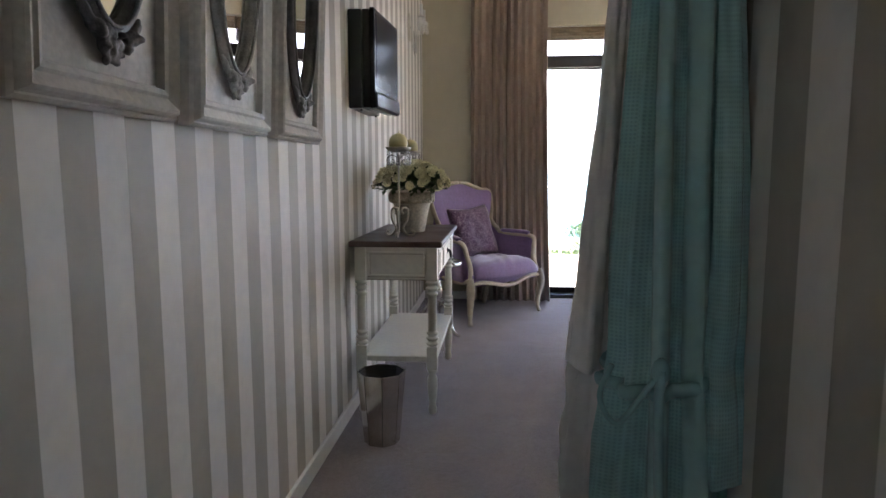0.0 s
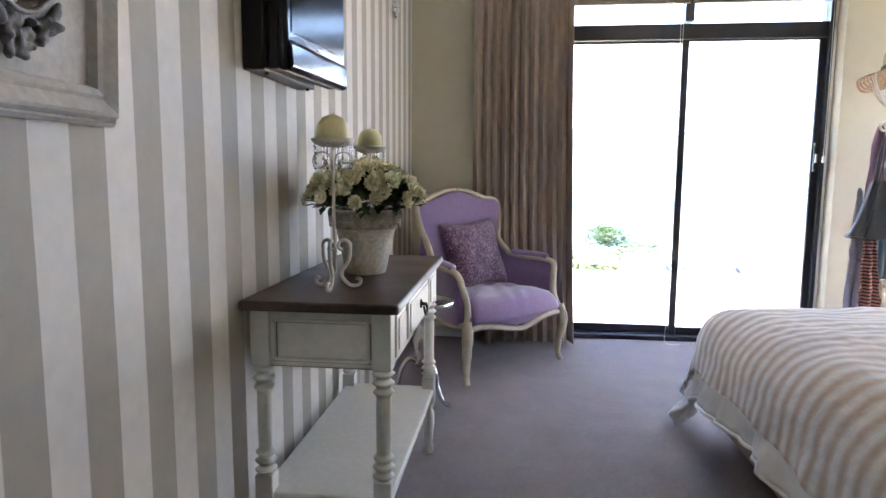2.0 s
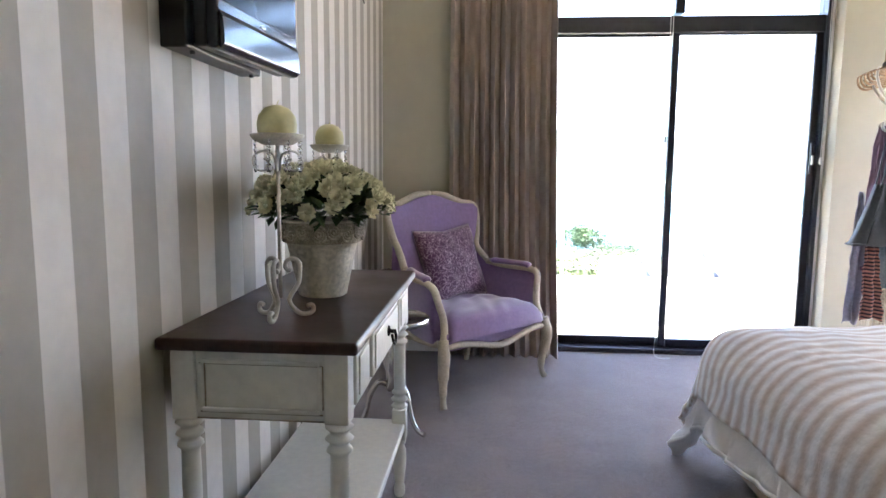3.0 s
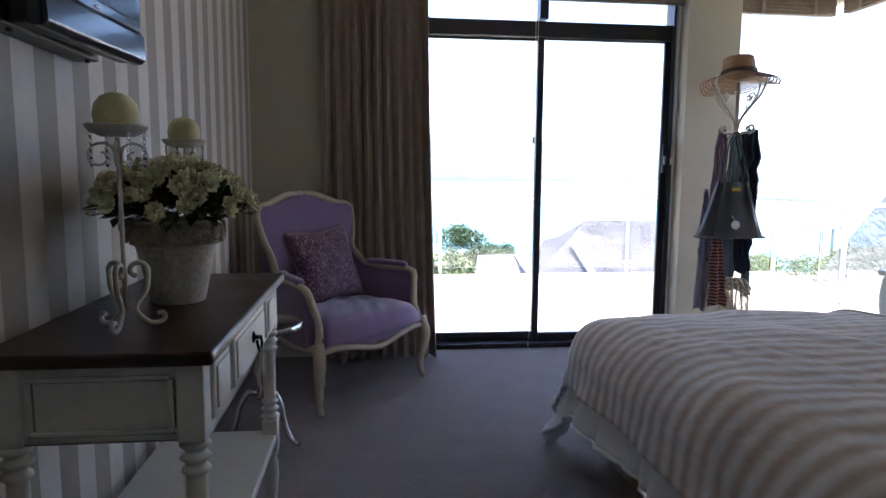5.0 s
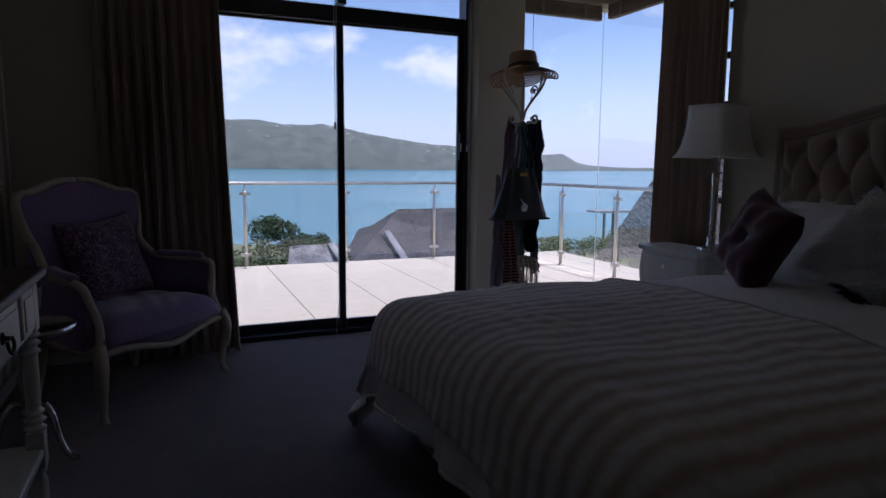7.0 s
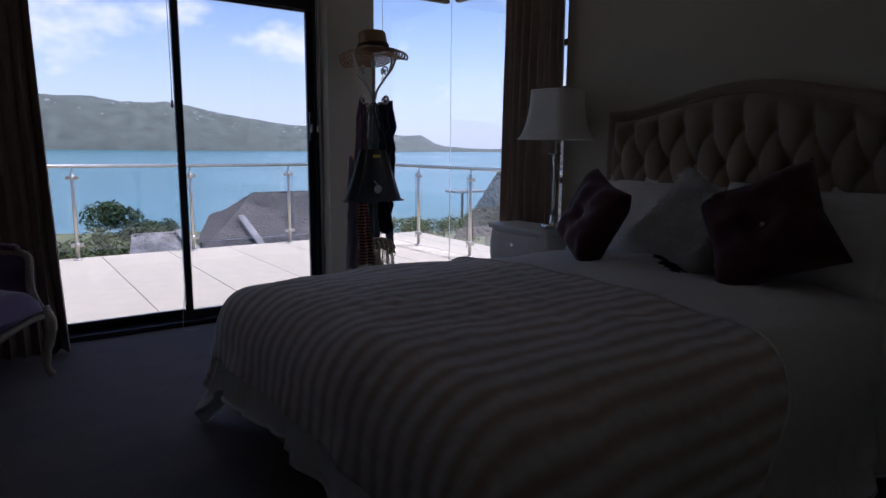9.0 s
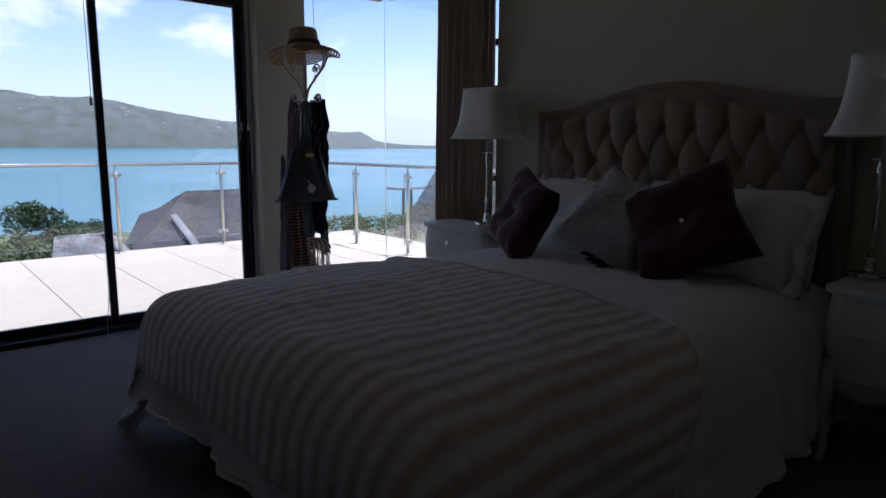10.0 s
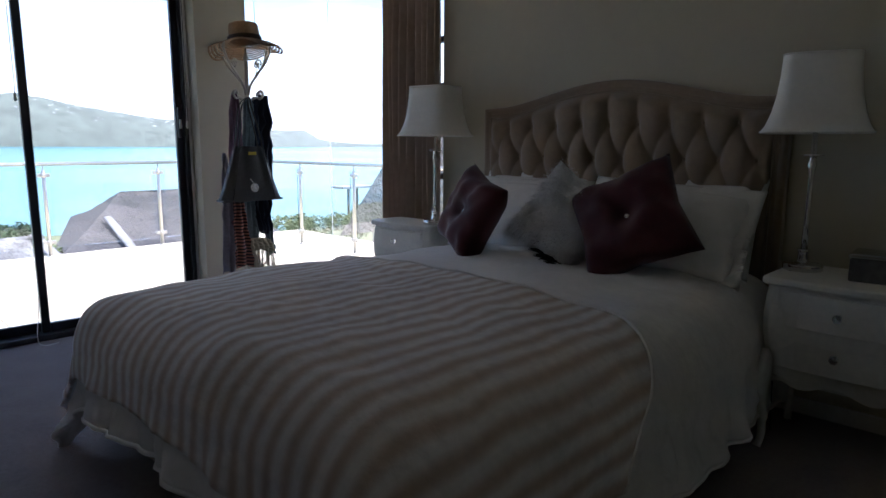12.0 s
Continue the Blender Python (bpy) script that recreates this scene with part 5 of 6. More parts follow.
def headboard():
    h = thing("headboard", pose(5.205, 3.465, 0), "buttoned taupe velvet headboard with arched top", "headboard")
    HW = 0.855

    def top(y):
        k = min(1, abs(y) / HW)
        if k > 0.86:
            return 1.395
        return 1.395 + 0.115 * (0.5 + 0.5 * math.cos(math.pi * k / 0.86)) ** 0.8
    pts = [(-HW, 0)] + [(HW * (2 * i / 48 - 1), top(HW * (2 * i / 48 - 1))) for i in range(49)] + [(HW, 0)]
    part("board", prism(pts, 0.055, 0, 0.006), M_HEAD, h, at=pose(0.035, 0, 0))
    sy, sz, z_top = 0.163, 0.17, 1.285

    def depth(y, z):
        if z > z_top:
            q = abs(math.sin(math.pi * (y / sy)))
            d = y / sy - round(y / sy)
            pit = 1 - math.exp(-(2 * d * d + ((z - z_top) / sz) ** 2) / 0.05)
            return 0.004 + (0.030 * q + 0.022 * pit) * min(1, max(0, (top(y) - 0.06 - z) / 0.05)) ** 0.5
        a, b_ = y / sy + (z - z_top) / (2 * sz), y / sy - (z - z_top) / (2 * sz)
        pit = 1 - math.exp(-((a - round(a)) ** 2 + (b_ - round(b_)) ** 2) / 0.05)
        return 0.004 + 0.030 * (abs(math.sin(math.pi * a)) * abs(math.sin(math.pi * b_))) ** 0.5 + 0.022 * pit

    def tuft(u, v):
        y = (2 * u - 1) * (HW - 0.06)
        z = 0.45 + (top(y) - 0.055 - 0.45) * v
        e = min(1, min(u, 1 - u) * 24, (1 - v) * 24)
        return (0.03 - depth(y, z) * e ** 0.5, y, z)
    part("tufted_panel", grid(tuft, 220, 110), M_HEAD, h)
    edge = [Vector((0.028, -HW + 0.055, 0.5))] + [Vector((0.028, y, top(y) - 0.052)) for y in [(HW - 0.055) * (2 * i / 40 - 1) for i in range(41)]] + [Vector((0.028, HW - 0.055, 0.5))]
    part("piping", tube(edge, 0.006, 7), M_HEAD, h)
    rim = [Vector((0.05, -HW + 0.02, 0.02))] + [Vector((0.05, y, top(y) - 0.018)) for y in [(HW - 0.02) * (2 * i / 40 - 1) for i in range(41)]] + [Vector((0.05, HW - 0.02, 0.02))]
    part("border", tube(rim, 0.022, 10), M_HEAD, h)
    first_ = None
    for row in range(4):
        z = z_top - row * sz
        for i in range(-6, 7):
            y = (i + (0.5 if row % 2 else 0)) * sy
            if abs(y) > HW - 0.09:
                continue
            at = pose(0.026, y, z, 0, -90, 0)
            if first_ is None:
                first_ = part("button", button_bm(0.011), M_HEAD, h, at=at)
            else:
                share("button", first_.data, h, at)


bed()
duvet()
throw()
headboard()


def pillow(m, w, h, t, seed, label):
    p = thing("pillow", m, label, "pillow", "white pillows on the bed")
    part("pillowcase", pillow_bm(w, h, t, seed, pinch=0.05, wrinkle=0.012), M_LINEN, p)
    part("flange", pillow_bm(w + 0.09, h + 0.06, 0.022, seed + 30, pinch=0.035, wrinkle=0.03), M_LINEN, p, at=pose(0, 0.004, -0.012))
    return p


def leaning(x, y, z, yaw, lean, roll=0):
    """Stands a cushion at x, y on z, facing the bed's foot, leaned back."""
    return pose(x, y, z, 0, 0, -90 + yaw) @ pose(0, 0, 0, -lean, roll, 0)


pillow(leaning(5.04, 3.06, 0.615, 0, 24), 0.70, 0.43, 0.17, 1, "white cotton pillow propped against the headboard")
pillow(leaning(5.04, 3.87, 0.615, 0, 24), 0.70, 0.43, 0.17, 2, "white cotton pillow propped against the headboard")
pillow(leaning(4.86, 3.04, 0.625, 6, 36, 3), 0.70, 0.43, 0.18, 3, "white cotton pillow leaning on another pillow")
pillow(leaning(4.85, 3.88, 0.625, -3, 38), 0.70, 0.43, 0.18, 4, "white cotton pillow leaning on another pillow")


def cushion(m, s, t, seed, material, label, button=None):
    c = thing("cushion", m, label, "cushion", "cushions on the bed")
    part("cover", pillow_bm(s, s, t, seed, pinch=0.13, wrinkle=0.010, tuft=0.55 if button else 0), material, c)
    if button:
        part("button", button_bm(0.016), button, c, "sparkling crystal button", at=pose(0, -t * 0.23, s / 2, 90, 0, 0))
        part("button", button_bm(0.016), button, c, at=pose(0, t * 0.23, s / 2, -90, 0, 0))
    return c


# the front cushion stands on one corner
cushion(pose(4.60, 3.05, 0.590, 0, 0, -90 + 8) @ pose(0, 0, 0, -30, 0, 0) @ pose(0, 0, 0.315, 0, 62, 0) @ pose(0, 0, -0.245), 0.49, 0.18, 5, M_MAROON, "maroon velvet cushion with crystal button, standing on its corner", M_CHROME)
cushion(pose(4.56, 3.94, 0.655, 0, 0, -90 - 26) @ pose(0, 0, 0, -22, 16, 0), 0.42, 0.18, 6, M_MAROON, "plump maroon velvet cushion with crystal button", M_CHROME)
fl = cushion(pose(4.68, 3.50, 0.67, 0, 0, -90 - 5) @ pose(0, 0, 0, -24, 27, 0), 0.42, 0.19, 7, M_FLUFF, "white fluffy cushion with short dark strands")
# short dark strands along the cushion's low corner
bm = bmesh.new()
rnd = random.Random(3)
for k in range(55):
    x = rnd.uniform(0.05, 0.19)
    p = Vector((x, -0.05 + rnd.gauss(0, 0.012), 0.02 + rnd.uniform(0, 0.012)))
    d = Vector((rnd.uniform(-1, 1), -1, rnd.uniform(-0.25, 0.35))).normalized()
    tube([p, p + d * 0.04, p + d * 0.075 + Vector((0, 0, -0.012))], [0.004, 0.005, 0.0008], 4, bm=bm)
part("feather_trim", bm, M_DARKSTRAND, fl, "short dark strands")
verts, faces = [], []
src = fl.children[0].data
rnd = random.Random(8)
for v in src.vertices:
    for _ in range(4):
        p = v.co + Vector((rnd.gauss(0, 0.006), 0, rnd.gauss(0, 0.006)))
        d = (v.normal + Vector((rnd.gauss(0, 0.7), rnd.gauss(0, 0.4), rnd.gauss(-0.4, 0.6)))).normalized()
        e = d.cross(Vector((rnd.gauss(0, 1), rnd.gauss(0, 1), rnd.gauss(0, 1)))).normalized() * 0.0016
        k = len(verts)
        q = p + d * rnd.uniform(0.014, 0.03) + Vector((0, 0, -0.006))
        verts += [p - e, p + e, q]
        faces.append((k, k + 1, k + 2))
me = bpy.data.meshes.new("fur")
me.from_pydata([tuple(v) for v in verts], [], faces)
me.materials.append(M_FLUFF)
tagged(share("fur", me, fl, pose(0, 0, 0)), "long white fur", kind="stuff")


# ---------------------------------------------------------------- nightstands and lamps
def nightstand(m, depth, label):
    n_ = thing("nightstand", m, label, "nightstand", "cream nightstands beside the bed")
    W, H = 0.55, 0.69

    def front(v):
        """Swell of the chest with height, 0 at its top."""
        return 0.022 * math.sin(v * math.pi * 1.15 + 0.25) - 0.012 * v

    def body(u, v):
        z = H - 0.03 - 0.40 * v
        sw = front(v)
        a = u * 4
        x0, x1, y0, y1 = 0.03 - sw, depth - 0.005, 0.025 - sw * 0.8, W - 0.025 + sw * 0.8
        c = 0.03
        ring = [(x1, y0), (x0 + c, y0), (x0, y0 + c), (x0 - 0.012, (y0 + y1) / 2), (x0, y1 - c), (x0 + c, y1), (x1, y1)]
        k = u * (len(ring) - 1)
        i = min(int(k), len(ring) - 2)
        p, q = Vector(ring[i]), Vector(ring[i + 1])
        w = p.lerp(q, k - i)
        zz = z
        if v > 0.85 and 0.2 < u < 0.8:
            zz = z + 0.035 * (v - 0.85) / 0.15 * (0.5 - 0.5 * math.cos((u - 0.2) / 0.6 * 2 * math.pi * 3))
        return (w.x, w.y, zz)
    part("carcass", grid(body, 48, 16), M_CREAM, n_)
    part("back_panel", bx((depth - 0.012, 0.03, 0.26), (depth, W - 0.03, H - 0.03), 0.002), M_CREAM, n_)
    part("bottom_panel", bx((0.05, 0.04, 0.28), (depth - 0.01, W - 0.04, 0.295)), M_CREAM, n_)
    o = [(depth, 0), (0.03, 0.0), (0.008, 0.03), (0.004, 0.12), (-0.012, 0.2), (-0.018, W / 2), (-0.012, W - 0.2), (0.004, W - 0.12), (0.008, W - 0.03), (0.03, W), (depth, W)]
    part("tabletop", prism(o, 0.03, 2, 0.008), M_CREAM, n_, at=pose(0, 0, H - 0.03))
    for z0, z1, v in ((0.51, 0.645, 0.25), (0.345, 0.50, 0.62)):
        x0 = 0.03 - front(v)
        d = part("drawer", prism([(x0 + 0.002, 0.065), (x0 - 0.012, 0.14), (x0 - 0.018, W / 2), (x0 - 0.012, W - 0.14), (x0 + 0.002, W - 0.065), (x0 + 0.02, W - 0.065), (x0 + 0.02, 0.065)], z1 - z0, 2, 0.003), M_CREAM, n_, at=pose(0, 0, z0))
        kb = lathe([(0.006, 0), (0.005, 0.012), (0.013, 0.018), (0.016, 0.026), (0.012, 0.034), (0.004, 0.037)], 10)
        bmesh.ops.transform(kb, matrix=pose(x0 - 0.017, W / 2, (z1 - z0) / 2, 0, -90, 0), verts=kb.verts)
        part("knob", kb, M_CRYSTAL, d, "cut glass knob")
        rs = lathe([(0.011, 0), (0.011, 0.003)], 14)
        bmesh.ops.transform(rs, matrix=pose(x0 - 0.016, W / 2, (z1 - z0) / 2, 0, -90, 0), verts=rs.verts)
        part("rosette", rs, M_CHROME, d)
    for y, s in ((0.04, -1), (W - 0.04, 1)):
        part("leg", tube(bend([(0.05, y, 0.40), (0.03, y + s * 0.004, 0.30), (0.025, y + s * 0.008, 0.2), (0.042, y, 0.1), (0.04, y, 0.035), (0.02, y + s * 0.006, 0.0)], 4), [0.026] * 4 + [0.028] * 4 + [0.024] * 4 + [0.016] * 4 + [0.015] * 4 + [0.017], 8), M_CREAM, n_)
        part("leg", tube(bend([(depth - 0.03, y, 0.40), (depth - 0.03, y, 0.2), (depth - 0.025, y, 0.0)], 4), [0.022] * 4 + [0.016] * 5, 8), M_CREAM, n_)
    return n_


nightstand(pose(4.88, 4.465, 0), 0.29, "cream bombe nightstand with glass knobs by the curtain")
nightstand(pose(4.80, 1.99, 0), 0.42, "cream bombe nightstand with glass knobs and carved skirt")


def table_lamp(m):
    t = thing("table_lamp", m, "chrome candlestick lamp with cream bell shade, unlit", "lamp", "bedside lamps")
    part("base", lathe([(0.07, 0), (0.074, 0.004), (0.074, 0.022), (0.07, 0.027), (0.03, 0.03), (0.022, 0.04), (0.02, 0.07), (0.024, 0.085)], 32), M_CHROME, t)
    part("stem", lathe([(0.013, 0.08), (0.011, 0.2), (0.009, 0.36), (0.013, 0.40), (0.018, 0.42), (0.012, 0.44), (0.016, 0.455)], 20), M_CHROME, t)
    part("drip_tray", lathe([(0.012, 0.45), (0.038, 0.455), (0.04, 0.459), (0.012, 0.462), (0.008, 0.58)], 24), M_CHROME, t)
    prof = [(0.205, 0.545), (0.187, 0.572), (0.169, 0.62), (0.155, 0.68), (0.146, 0.75), (0.141, 0.835)]

    def shade_(u, v):
        k = v * (len(prof) - 1)
        i = min(int(k), len(prof) - 2)
        r = prof[i][0] + (prof[i + 1][0] - prof[i][0]) * (k - i)
        z = prof[i][1] + (prof[i + 1][1] - prof[i][1]) * (k - i)
        a = 2 * math.pi * u
        # soft-cornered square plan
        sq = 1 / (abs(math.cos(a)) ** 5 + abs(math.sin(a)) ** 5) ** 0.2
        return (r * sq * 0.93 * math.cos(a), r * sq * 0.93 * math.sin(a), z)
    sh = part("shade", grid(shade_, 64, 16, closed_u=True), M_SHADE, t)
    thicken(sh, 0.003)
    for v, r in ((0.0, 0.004), (1.0, 0.0035)):
        part("trim", tube([shade_(i / 64, v) for i in range(65)], r, 6), M_SHADE, sh)
    part("bulb", lathe([(0.012, 0.575), (0.014, 0.60), (0.028, 0.64), (0.03, 0.665), (0.018, 0.69), (0.004, 0.695)], 16), M_PLASTICW, t)
    for k in range(3):
        part("spider", tube([(0, 0, 0.72), (0.139 * math.cos(k * 2.094), 0.139 * math.sin(k * 2.094), 0.81)], 0.002, 5), M_CHROME, t)
    part("harp", tube([(0, 0, 0.69), (0, 0, 0.72)], 0.004, 6), M_CHROME, t)
    return t


table_lamp(pose(5.04, 4.545, 0.69, 0, 0, 10))
table_lamp(pose(5.06, 2.465, 0.69, 0, 0, 14))
bxx = thing("trinket_box", pose(4.95, 2.06, 0.69, 0, 0, 4), "dark silver trinket box on the nightstand", "box")
part("body", bx((0, 0, 0), (0.17, 0.22, 0.085), 0.006), M_PEWTER, bxx)
part("lid", bx((-0.004, -0.004, 0.085), (0.174, 0.224, 0.105), 0.008, 3), M_SILVER, bxx)
cb = thing("lamp_cable", pose(4.9, 2.5, 0), "black lamp cable hanging beside the bed", "cable")
part("wire", tube(bend([(0.10, -0.01, 0.69), (0.03, 0.012, 0.66), (-0.02, 0.015, 0.6), (0.0, 0.012, 0.5), (0.06, 0.012, 0.3), (0.1, 0.012, 0.005)], 6), 0.003, 6), M_BLACK, cb)


# ---------------------------------------------------------------- coat stand with hat, bag and scarves
SX, SY = 4.425, 5.70


def coat_stand():
    s = thing("coat_stand", pose(SX, SY, 0), "cream scrolled iron coat stand by the corner window", "coat stand")
    part("pole", tube([(0, 0, 0.16), (0, 0, 1.74)], 0.013, 10), M_IRONW, s)
    part("finial", lathe([(0.013, 1.72), (0.02, 1.74), (0.01, 1.76), (0.004, 1.80)], 12), M_IRONW, s)
    for k in range(4):
        r = pose(0, 0, 0, 0, 0, 90 * k + 20)
        part("foot", tube([r @ Vector(p) for p in bend([(0.012, 0, 0.42), (0.05, 0, 0.36), (0.06, 0, 0.25), (0.10, 0, 0.12), (0.19, 0, 0.03), (0.24, 0, 0.012), (0.25, 0, 0.03)], 5)], 0.008, 7), M_IRONW, s)
        up = [(0.012, 0, 1.50), (0.03, 0, 1.56), (0.09, 0, 1.63), (0.16, 0, 1.70), (0.20, 0, 1.78), (0.19, 0, 1.83)]
        part("upper_hook", tube([r @ Vector(p) for p in bend(up, 6)], 0.008, 7), M_IRONW, s)
        part("scroll", tube([r @ p for p in curl((0.10, 0, 1.70), 0.006, 0.028, 6.5, -0.6, 16)], 0.006, 6), M_IRONW, s)
        lo = [Vector((0.012, 0, 1.44)), Vector((0.03, 0, 1.47)), Vector((0.07, 0, 1.48))] + curl((0.105, 0, 1.505), 0.034, 0.009, -2.4, 3.4, 12)
        part("lower_hook", tube([r @ p for p in bend(lo, 2)], 0.0085, 7), M_IRONW, s)


coat_stand()


def sun_hat():
    h = thing("sun_hat", pose(SX + 0.005, SY, 1.785, -9, 0, 0), "floppy striped straw sun hat on the coat stand", "hat")

    def crown(u, v):
        a = 2 * math.pi * u
        r = 0.104 - 0.016 * v - (0.086 * (max(0, v - 0.6) / 0.4) ** 2 if v > 0.6 else 0)
        z = 0.055 + 0.118 * math.sin(min(1, v / 0.8) * math.pi / 2) - 0.012 * math.exp(-((v - 1) / 0.15) ** 2)
        return (r * math.cos(a), r * 0.92 * math.sin(a), z)
    c = part("crown", grid(crown, 40, 14, closed_u=True), M_STRAW, h)
    thicken(c, 0.003)

    def brim(u, v):
        a = 2 * math.pi * u
        r = 0.105 + 0.135 * v
        z = 0.055 - 0.055 * v ** 1.4 + 0.016 * v * math.sin(2 * a + 0.6) + 0.012 * v * math.sin(5 * a)
        return (r * math.cos(a), r * 0.94 * math.sin(a), z)
    # open rings of braid held by thin threads
    for k in range(8):
        b = part("brim_braid", grid(lambda u, v: brim(u, (k + (0.62 if k else 1.0) * v) / 7.62), 56, 1, closed_u=True), M_STRAW, h)
        thicken(b, 0.004)
    for k in range(20):
        part("thread", tube([brim(k / 20, q / 8) for q in range(9)], 0.0022, 5), M_STRAWEDGE, h)
    part("ribbon", grid(lambda u, v: (0.111 * math.cos(2 * math.pi * u), 0.103 * math.sin(2 * math.pi * u), 0.058 + 0.028 * v), 40, 2, closed_u=True), M_STRAWEDGE, h, "dark ribbon band")


sun_hat()


def cloth_strip(name, m, w0, w1, z0, z1, material, label, category, folds=3, seed=0, amp=0.012, fringe=0, bulge=0.0):
    """A hanging scarf from z1 down to z0, w wide at top and bottom."""
    s = thing(name, m, label, category, "scarves on the coat stand")
    rnd = random.Random(seed)
    ph = rnd.uniform(0, 6)

    def f(u, v):
        w = (w0 + (w1 - w0) * v ** 0.7 + bulge * math.sin(v * math.pi)) * (0.42 + 0.58 * min(1.0, v / 0.14) ** 0.6)
        x = (u - 0.5) * w + 0.01 * math.sin(v * 4 + ph) + 0.9 * amp * noise.noise(Vector((u * 3, v * 13, seed + 3)))
        y = amp * math.sin(u * folds * 2 * math.pi + ph + v * 1.5) * (0.6 + 0.6 * v) + 0.01 * noise.noise(Vector((u * 3, v * 6, seed)))
        return (x, y, z1 + (z0 - z1) * v + 0.012 * math.sin(u * 7 + ph) * v)
    thicken(part("cloth", grid(f, folds * 12, 30), material, s), 0.004)
    if fringe:
        bm = bmesh.new()
        for k in range(fringe):
            u = (k + 0.5) / fringe
            p = Vector(f(u, 1))
            q = Vector((rnd.gauss(0, 0.012), rnd.gauss(0, 0.008), -rnd.uniform(0.14, 0.27)))
            tube([p, p + q * 0.5 + Vector((rnd.gauss(0, 0.006), 0, 0)), p + q], 0.0023, 4, bm=bm)
        part("fringe", bm, M_FRINGE, s, "long cream fringe")
    return s


cloth_strip("scarf", pose(SX - 0.115, SY - 0.03, 0), 0.07, 0.13, 0.60, 1.50, M_MAUVE, "mauve cotton scarf hanging from a hook", "scarf", 3, 1)
cloth_strip("scarf", pose(SX - 0.205, SY - 0.045, 0), 0.03, 0.085, 0.335, 1.12, M_GREYSCARF, "grey lilac scarf with a pale end", "scarf", 2, 2, bulge=0.02)
cloth_strip("scarf", pose(SX - 0.03, SY - 0.05, 0), 0.08, 0.10, 0.54, 1.47, M_BLUESCARF, "dusty blue patterned scarf with cream fringe", "scarf", 3, 3, fringe=22)
cloth_strip("scarf", pose(SX + 0.075, SY - 0.045, 0), 0.09, 0.10, 0.58, 1.50, M_NAVY, "crumpled navy scarf hanging from a hook", "scarf", 4, 4, 0.03, bulge=0.055)
cloth_strip("scarf", pose(SX + 0.045, SY - 0.02, 0), 0.07, 0.10, 0.62, 1.49, M_NAVY, "charcoal navy scarf bunched behind the bag", "scarf", 4, 9, 0.02, bulge=0.02)
cloth_strip("scarf", pose(SX + 0.105, SY - 0.03, 0), 0.03, 0.07, 0.42, 0.85, M_BLUESCARF, "dusty blue scarf end with cream fringe", "scarf", 2, 11, 0.016, fringe=10)
cloth_strip("scarf", pose(SX - 0.135, SY - 0.085, 0), 0.05, 0.13, 0.37, 0.90, M_STRIPESCARF, "coral scarf with narrow black stripes", "scarf", 2, 5, 0.016, fringe=14)
cloth_strip("scarf", pose(SX - 0.0, SY - 0.075, 0), 0.16, 0.19, 0.46, 0.55, M_FRINGE, "cream tasselled shawl at the bottom", "scarf", 5, 6, 0.016, fringe=64)


def shoulder_bag():
    b = thing("shoulder_bag", pose(SX - 0.08, SY - 0.13, 0.815), "dark grey leather shoulder bag hung on the stand", "bag")

    def body(u, v):
        a = 2 * math.pi * u
        w = 0.225 - 0.125 * v ** 0.8
        d = (0.05 + 0.012 * math.sin(v * math.pi)) * (1 - 0.5 * v)
        x = w * math.copysign(abs(math.cos(a)) ** 0.7, math.cos(a))
        y = d * math.copysign(abs(math.sin(a)) ** 0.7, math.sin(a))
        y += 0.007 * math.sin(a * 9) * v
        return (x, y, 0.35 * v + 0.006 * math.sin(x * 20) * (1 - v))
    bm = grid(body, 72, 16, closed_u=True)
    bm.verts.ensure_lookup_table()
    part("body", bm, M_BAG, b)
    part("bottom", bx((-0.22, -0.048, -0.004), (0.22, 0.048, 0.012), 0.012, 3), M_BAG, b)
    for y in (-0.028, 0.028):
        part("strap", tube(bend([(-0.085, y, 0.33), (-0.07, y, 0.42), (-0.035, y * 0.7 + 0.02, 0.60), (0.06, y * 0.5 + 0.09, 0.665), (0.035, y * 0.7 + 0.02, 0.60), (0.07, y, 0.42), (0.085, y, 0.33)], 5), 0.008, 7, flat=0.5), M_BAG, b)
    lb = bx((-0.028, -0.048, 0.295), (0.028, -0.043, 0.315), 0.002)
    part("label_tag", lb, M_YELLOW, b, "yellow label tag")
    mo = lathe([(0.030, 0), (0.030, 0.005), (0.026, 0.007)], 24)
    bmesh.ops.transform(mo, matrix=pose(0.0, -0.056, 0.085, 90, 0, 0), verts=mo.verts)
    ch = part("charm", mo, M_SILVER, b, "round silver charm")
    part("charm_cord", tube([(0.0, -0.06, 0.11), (-0.015, -0.06, 0.125), (-0.03, -0.058, 0.145)], 0.005, 6), M_SILVER, ch)
    for x in (-0.1, 0.1):
        part("seam", tube([(x * 1.5, -0.056, 0.01), (x * 0.75, -0.04, 0.34)], 0.0035, 5), M_BAG, b)


shoulder_bag()


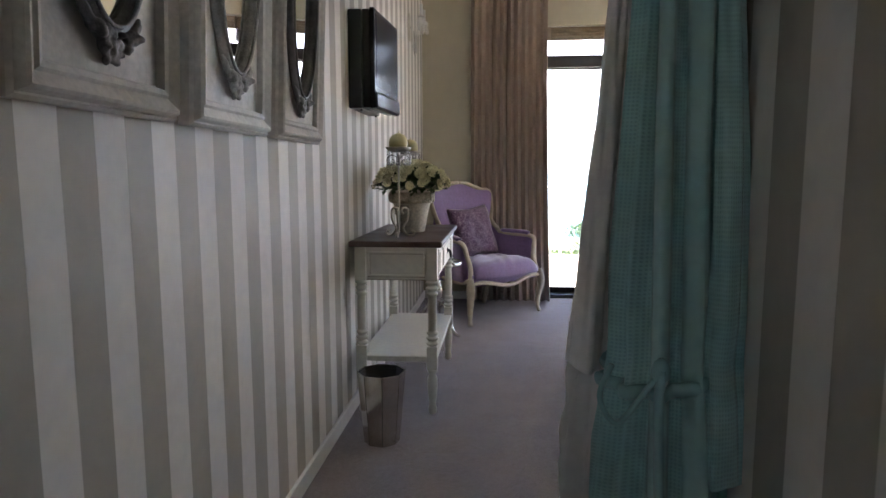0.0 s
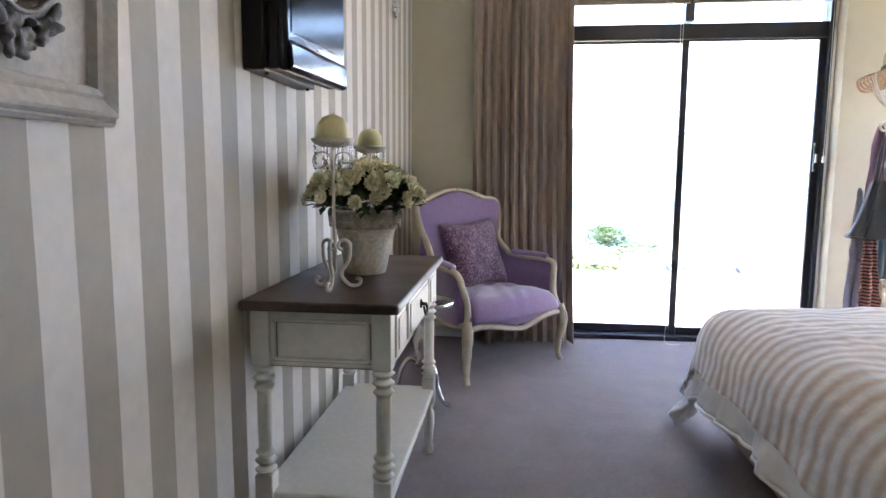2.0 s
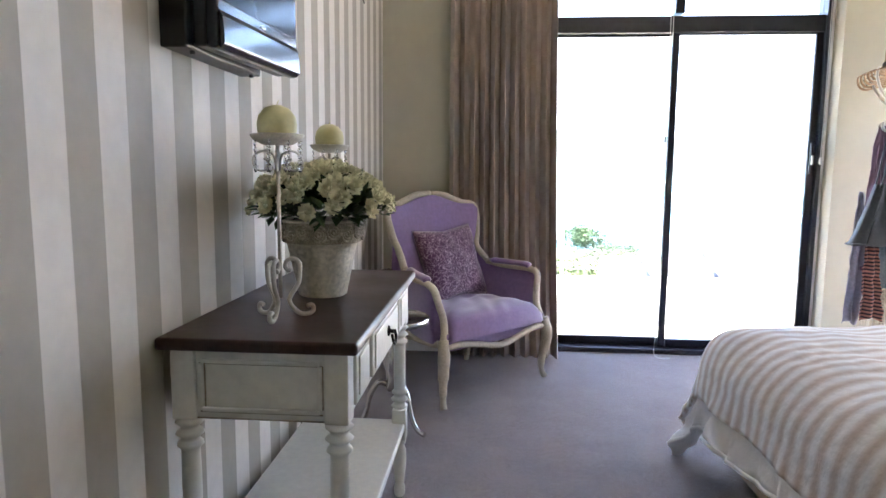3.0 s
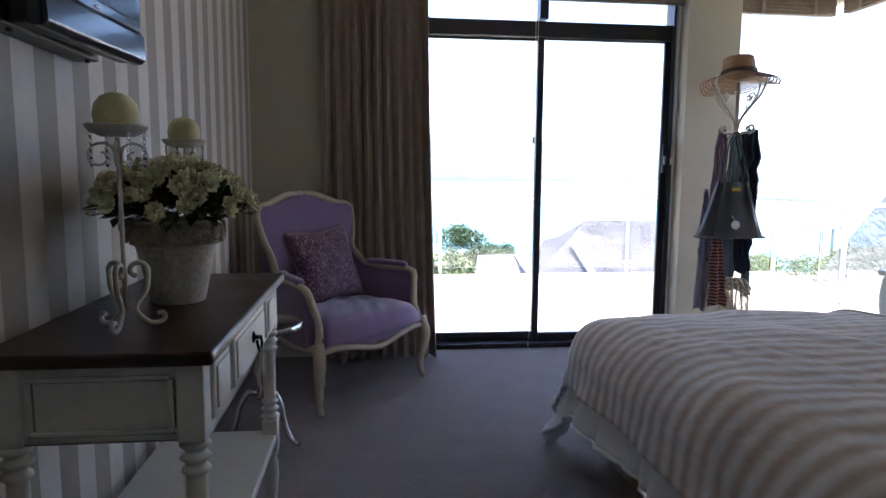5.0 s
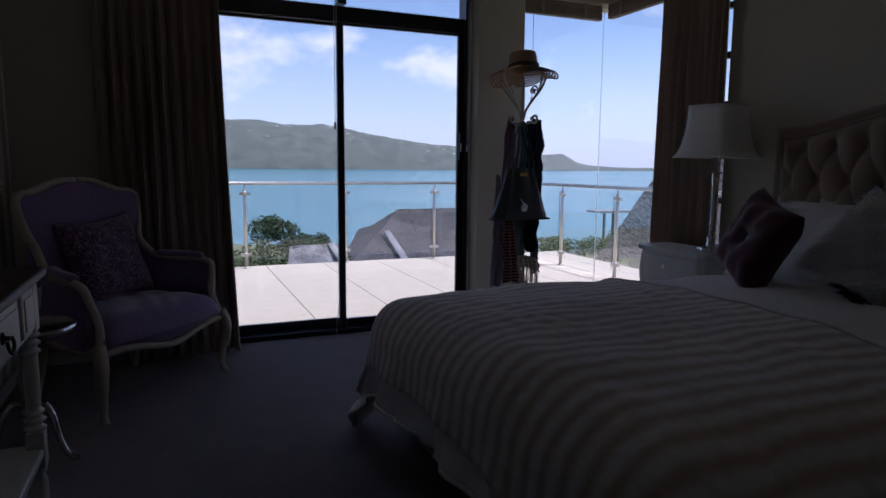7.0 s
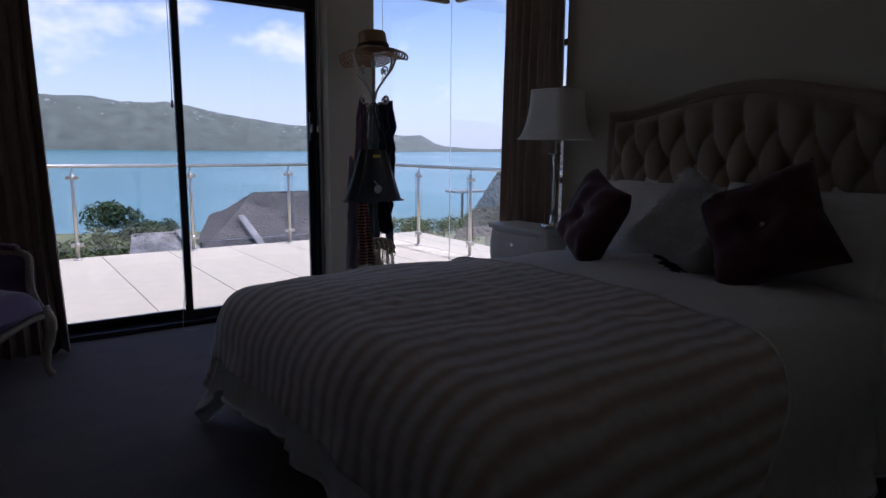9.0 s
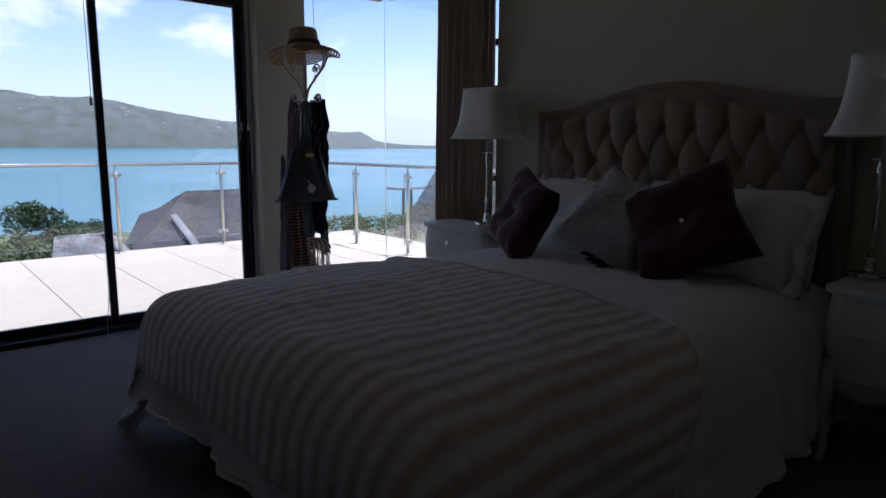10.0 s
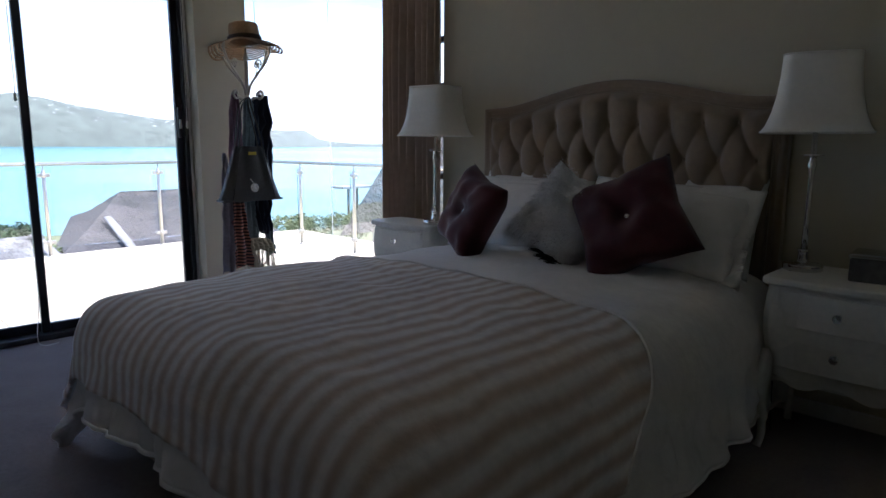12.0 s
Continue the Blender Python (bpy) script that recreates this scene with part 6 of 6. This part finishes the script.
# ---------------------------------------------------------------- bathrobes in the passage
def robe(y, off, ax, ay, z0, z1, material, label, seed, taper, belt, knot, trim, sleeves):
    """A robe on a long wall hook: a bundle of hanging folds clear of the wall."""
    r = thing("bathrobe", pose(XP - off, y, 0), label, "bathrobe", "bathrobes on the passage wall")
    hk = part("hook", tube(bend([(off, 0, z1 - 0.02), (off * 0.5, 0, z1 - 0.03), (0, 0, z1 + 0.0), (-0.03, 0, z1 + 0.03), (-0.03, 0, z1 + 0.06)], 5), 0.006, 7), M_CHROME, r)
    part("hook_plate", bx((off - 0.008, -0.02, z1 - 0.07), (off, 0.02, z1 + 0.03), 0.004), M_CHROME, hk)

    def f(u, v, grow=0.0):
        a = 2 * math.pi * u
        sh = min(1, v / 0.10 + 0.12) ** 0.5
        k = sh * (taper + (1 - taper) * min(1, v * 1.25)) * (1 + 0.08 * v - 0.07 * (math.exp(-((v - belt) / 0.03) ** 2) if belt else 0))
        w = math.sin(6 * a + seed + 1.1 * v + 0.8 * math.sin(v * 3 + seed))
        fo = 1 + 0.15 * (1 - 2 * abs(w) ** 0.6) + 0.05 * math.sin(15 * a - 2 * v + seed) + 0.05 * noise.noise(Vector((math.cos(a) * 2, math.sin(a) * 2, v * 4 + seed)))
        return Vector((min((ax + grow) * k * fo * math.cos(a), off - 0.022 + 0.006 * w), (ay + grow) * k * fo * math.sin(a), z1 + (z0 - z1) * v))
    per = math.pi * (ax + ay)
    thicken(part("body", uv_grid(f, lambda u, v: (u * per, v * (z1 - z0)), 150, 70), material, r), 0.005)
    # sleeve hanging over the outer side, and overlapping front edges
    for u0, v0, v1, q in sleeves:
        def sl(u, v):
            a = 2 * math.pi * u
            p = f(u0, v0 + (v1 - v0) * v)
            d = Vector((p.x, p.y, 0)).normalized()
            e = Vector((-d.y, d.x, 0))
            g = q * (0.5 + 0.65 * v) * (1 + 0.13 * math.sin(4 * a + 5 * v + seed) + 0.07 * math.sin(7 * a - 9 * v))
            return p + d * (0.5 * g * math.cos(a) + 0.006) + e * g * math.sin(a)
        thicken(part("sleeve", uv_grid(sl, lambda u, v: (u * 0.3, v * 0.8), 36, 30), material, r), 0.005)
    for u0, wd in ((0.66, 0.05), (0.75, 0.07)):
        def lp(u, v):
            q = f(u0 + wd * (u - 0.5) + 0.05 * v, 0.03 + 0.95 * v)
            d = Vector((q.x, q.y, 0)).normalized()
            return q + d * (0.012 + 0.008 * math.sin(v * 7 + u0 * 9) + 0.01 * (1 - abs(2 * u - 1)))
        thicken(part("front_edge", uv_grid(lp, lambda u, v: (u * 0.1, v * 1.4), 6, 46), trim, r), 0.006)
    if knot:
        ring = [f(0.30 + 0.62 * k / 40, belt, 0.016) + Vector((0, 0, -0.05 * math.sin(math.pi * k / 40))) for k in range(41)]
        bt = part("belt", tube(ring, 0.012, 8, flat=0.45), material, r)
        p = f(knot, belt, 0.024)
        part("knot", lathe([(0.004, -0.02), (0.012, -0.013), (0.0145, 0.0), (0.010, 0.012), (0.004, 0.018)], 12, p), material, bt)
        d = Vector((p.x, p.y, 0)).normalized()
        e = Vector((d.y, -d.x, 0))
        part("belt_loop", tube(bend([p, p + e * 0.03 + Vector((0, 0, -0.05)), p + e * 0.06 + d * 0.01 + Vector((0, 0, -0.085)), p + e * 0.085 + d * 0.006 + Vector((0, 0, -0.05)), p + e * 0.07 - d * 0.004 + Vector((0, 0, 0.0))], 6), 0.009, 8, flat=0.5), material, bt)
        part("belt_tail", tube(bend([p, p + d * 0.012 + Vector((0, 0, -0.08)), p + d * 0.012 - e * 0.008 + Vector((0, 0, -0.3)), p + d * 0.014 + Vector((0, 0, -0.46))], 6), 0.017, 8, flat=0.4), material, bt)


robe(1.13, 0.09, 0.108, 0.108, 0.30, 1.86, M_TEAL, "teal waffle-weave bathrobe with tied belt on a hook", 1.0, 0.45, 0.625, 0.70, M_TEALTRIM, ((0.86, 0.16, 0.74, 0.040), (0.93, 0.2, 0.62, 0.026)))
robe(1.36, 0.078, 0.135, 0.10, 0.28, 1.92, M_TERRY, "white terry towelling bathrobe on a hook", 4.0, 0.16, 0, None, M_TERRY, ((0.50, 0.22, 0.69, 0.060), (0.80, 0.2, 0.62, 0.028)))
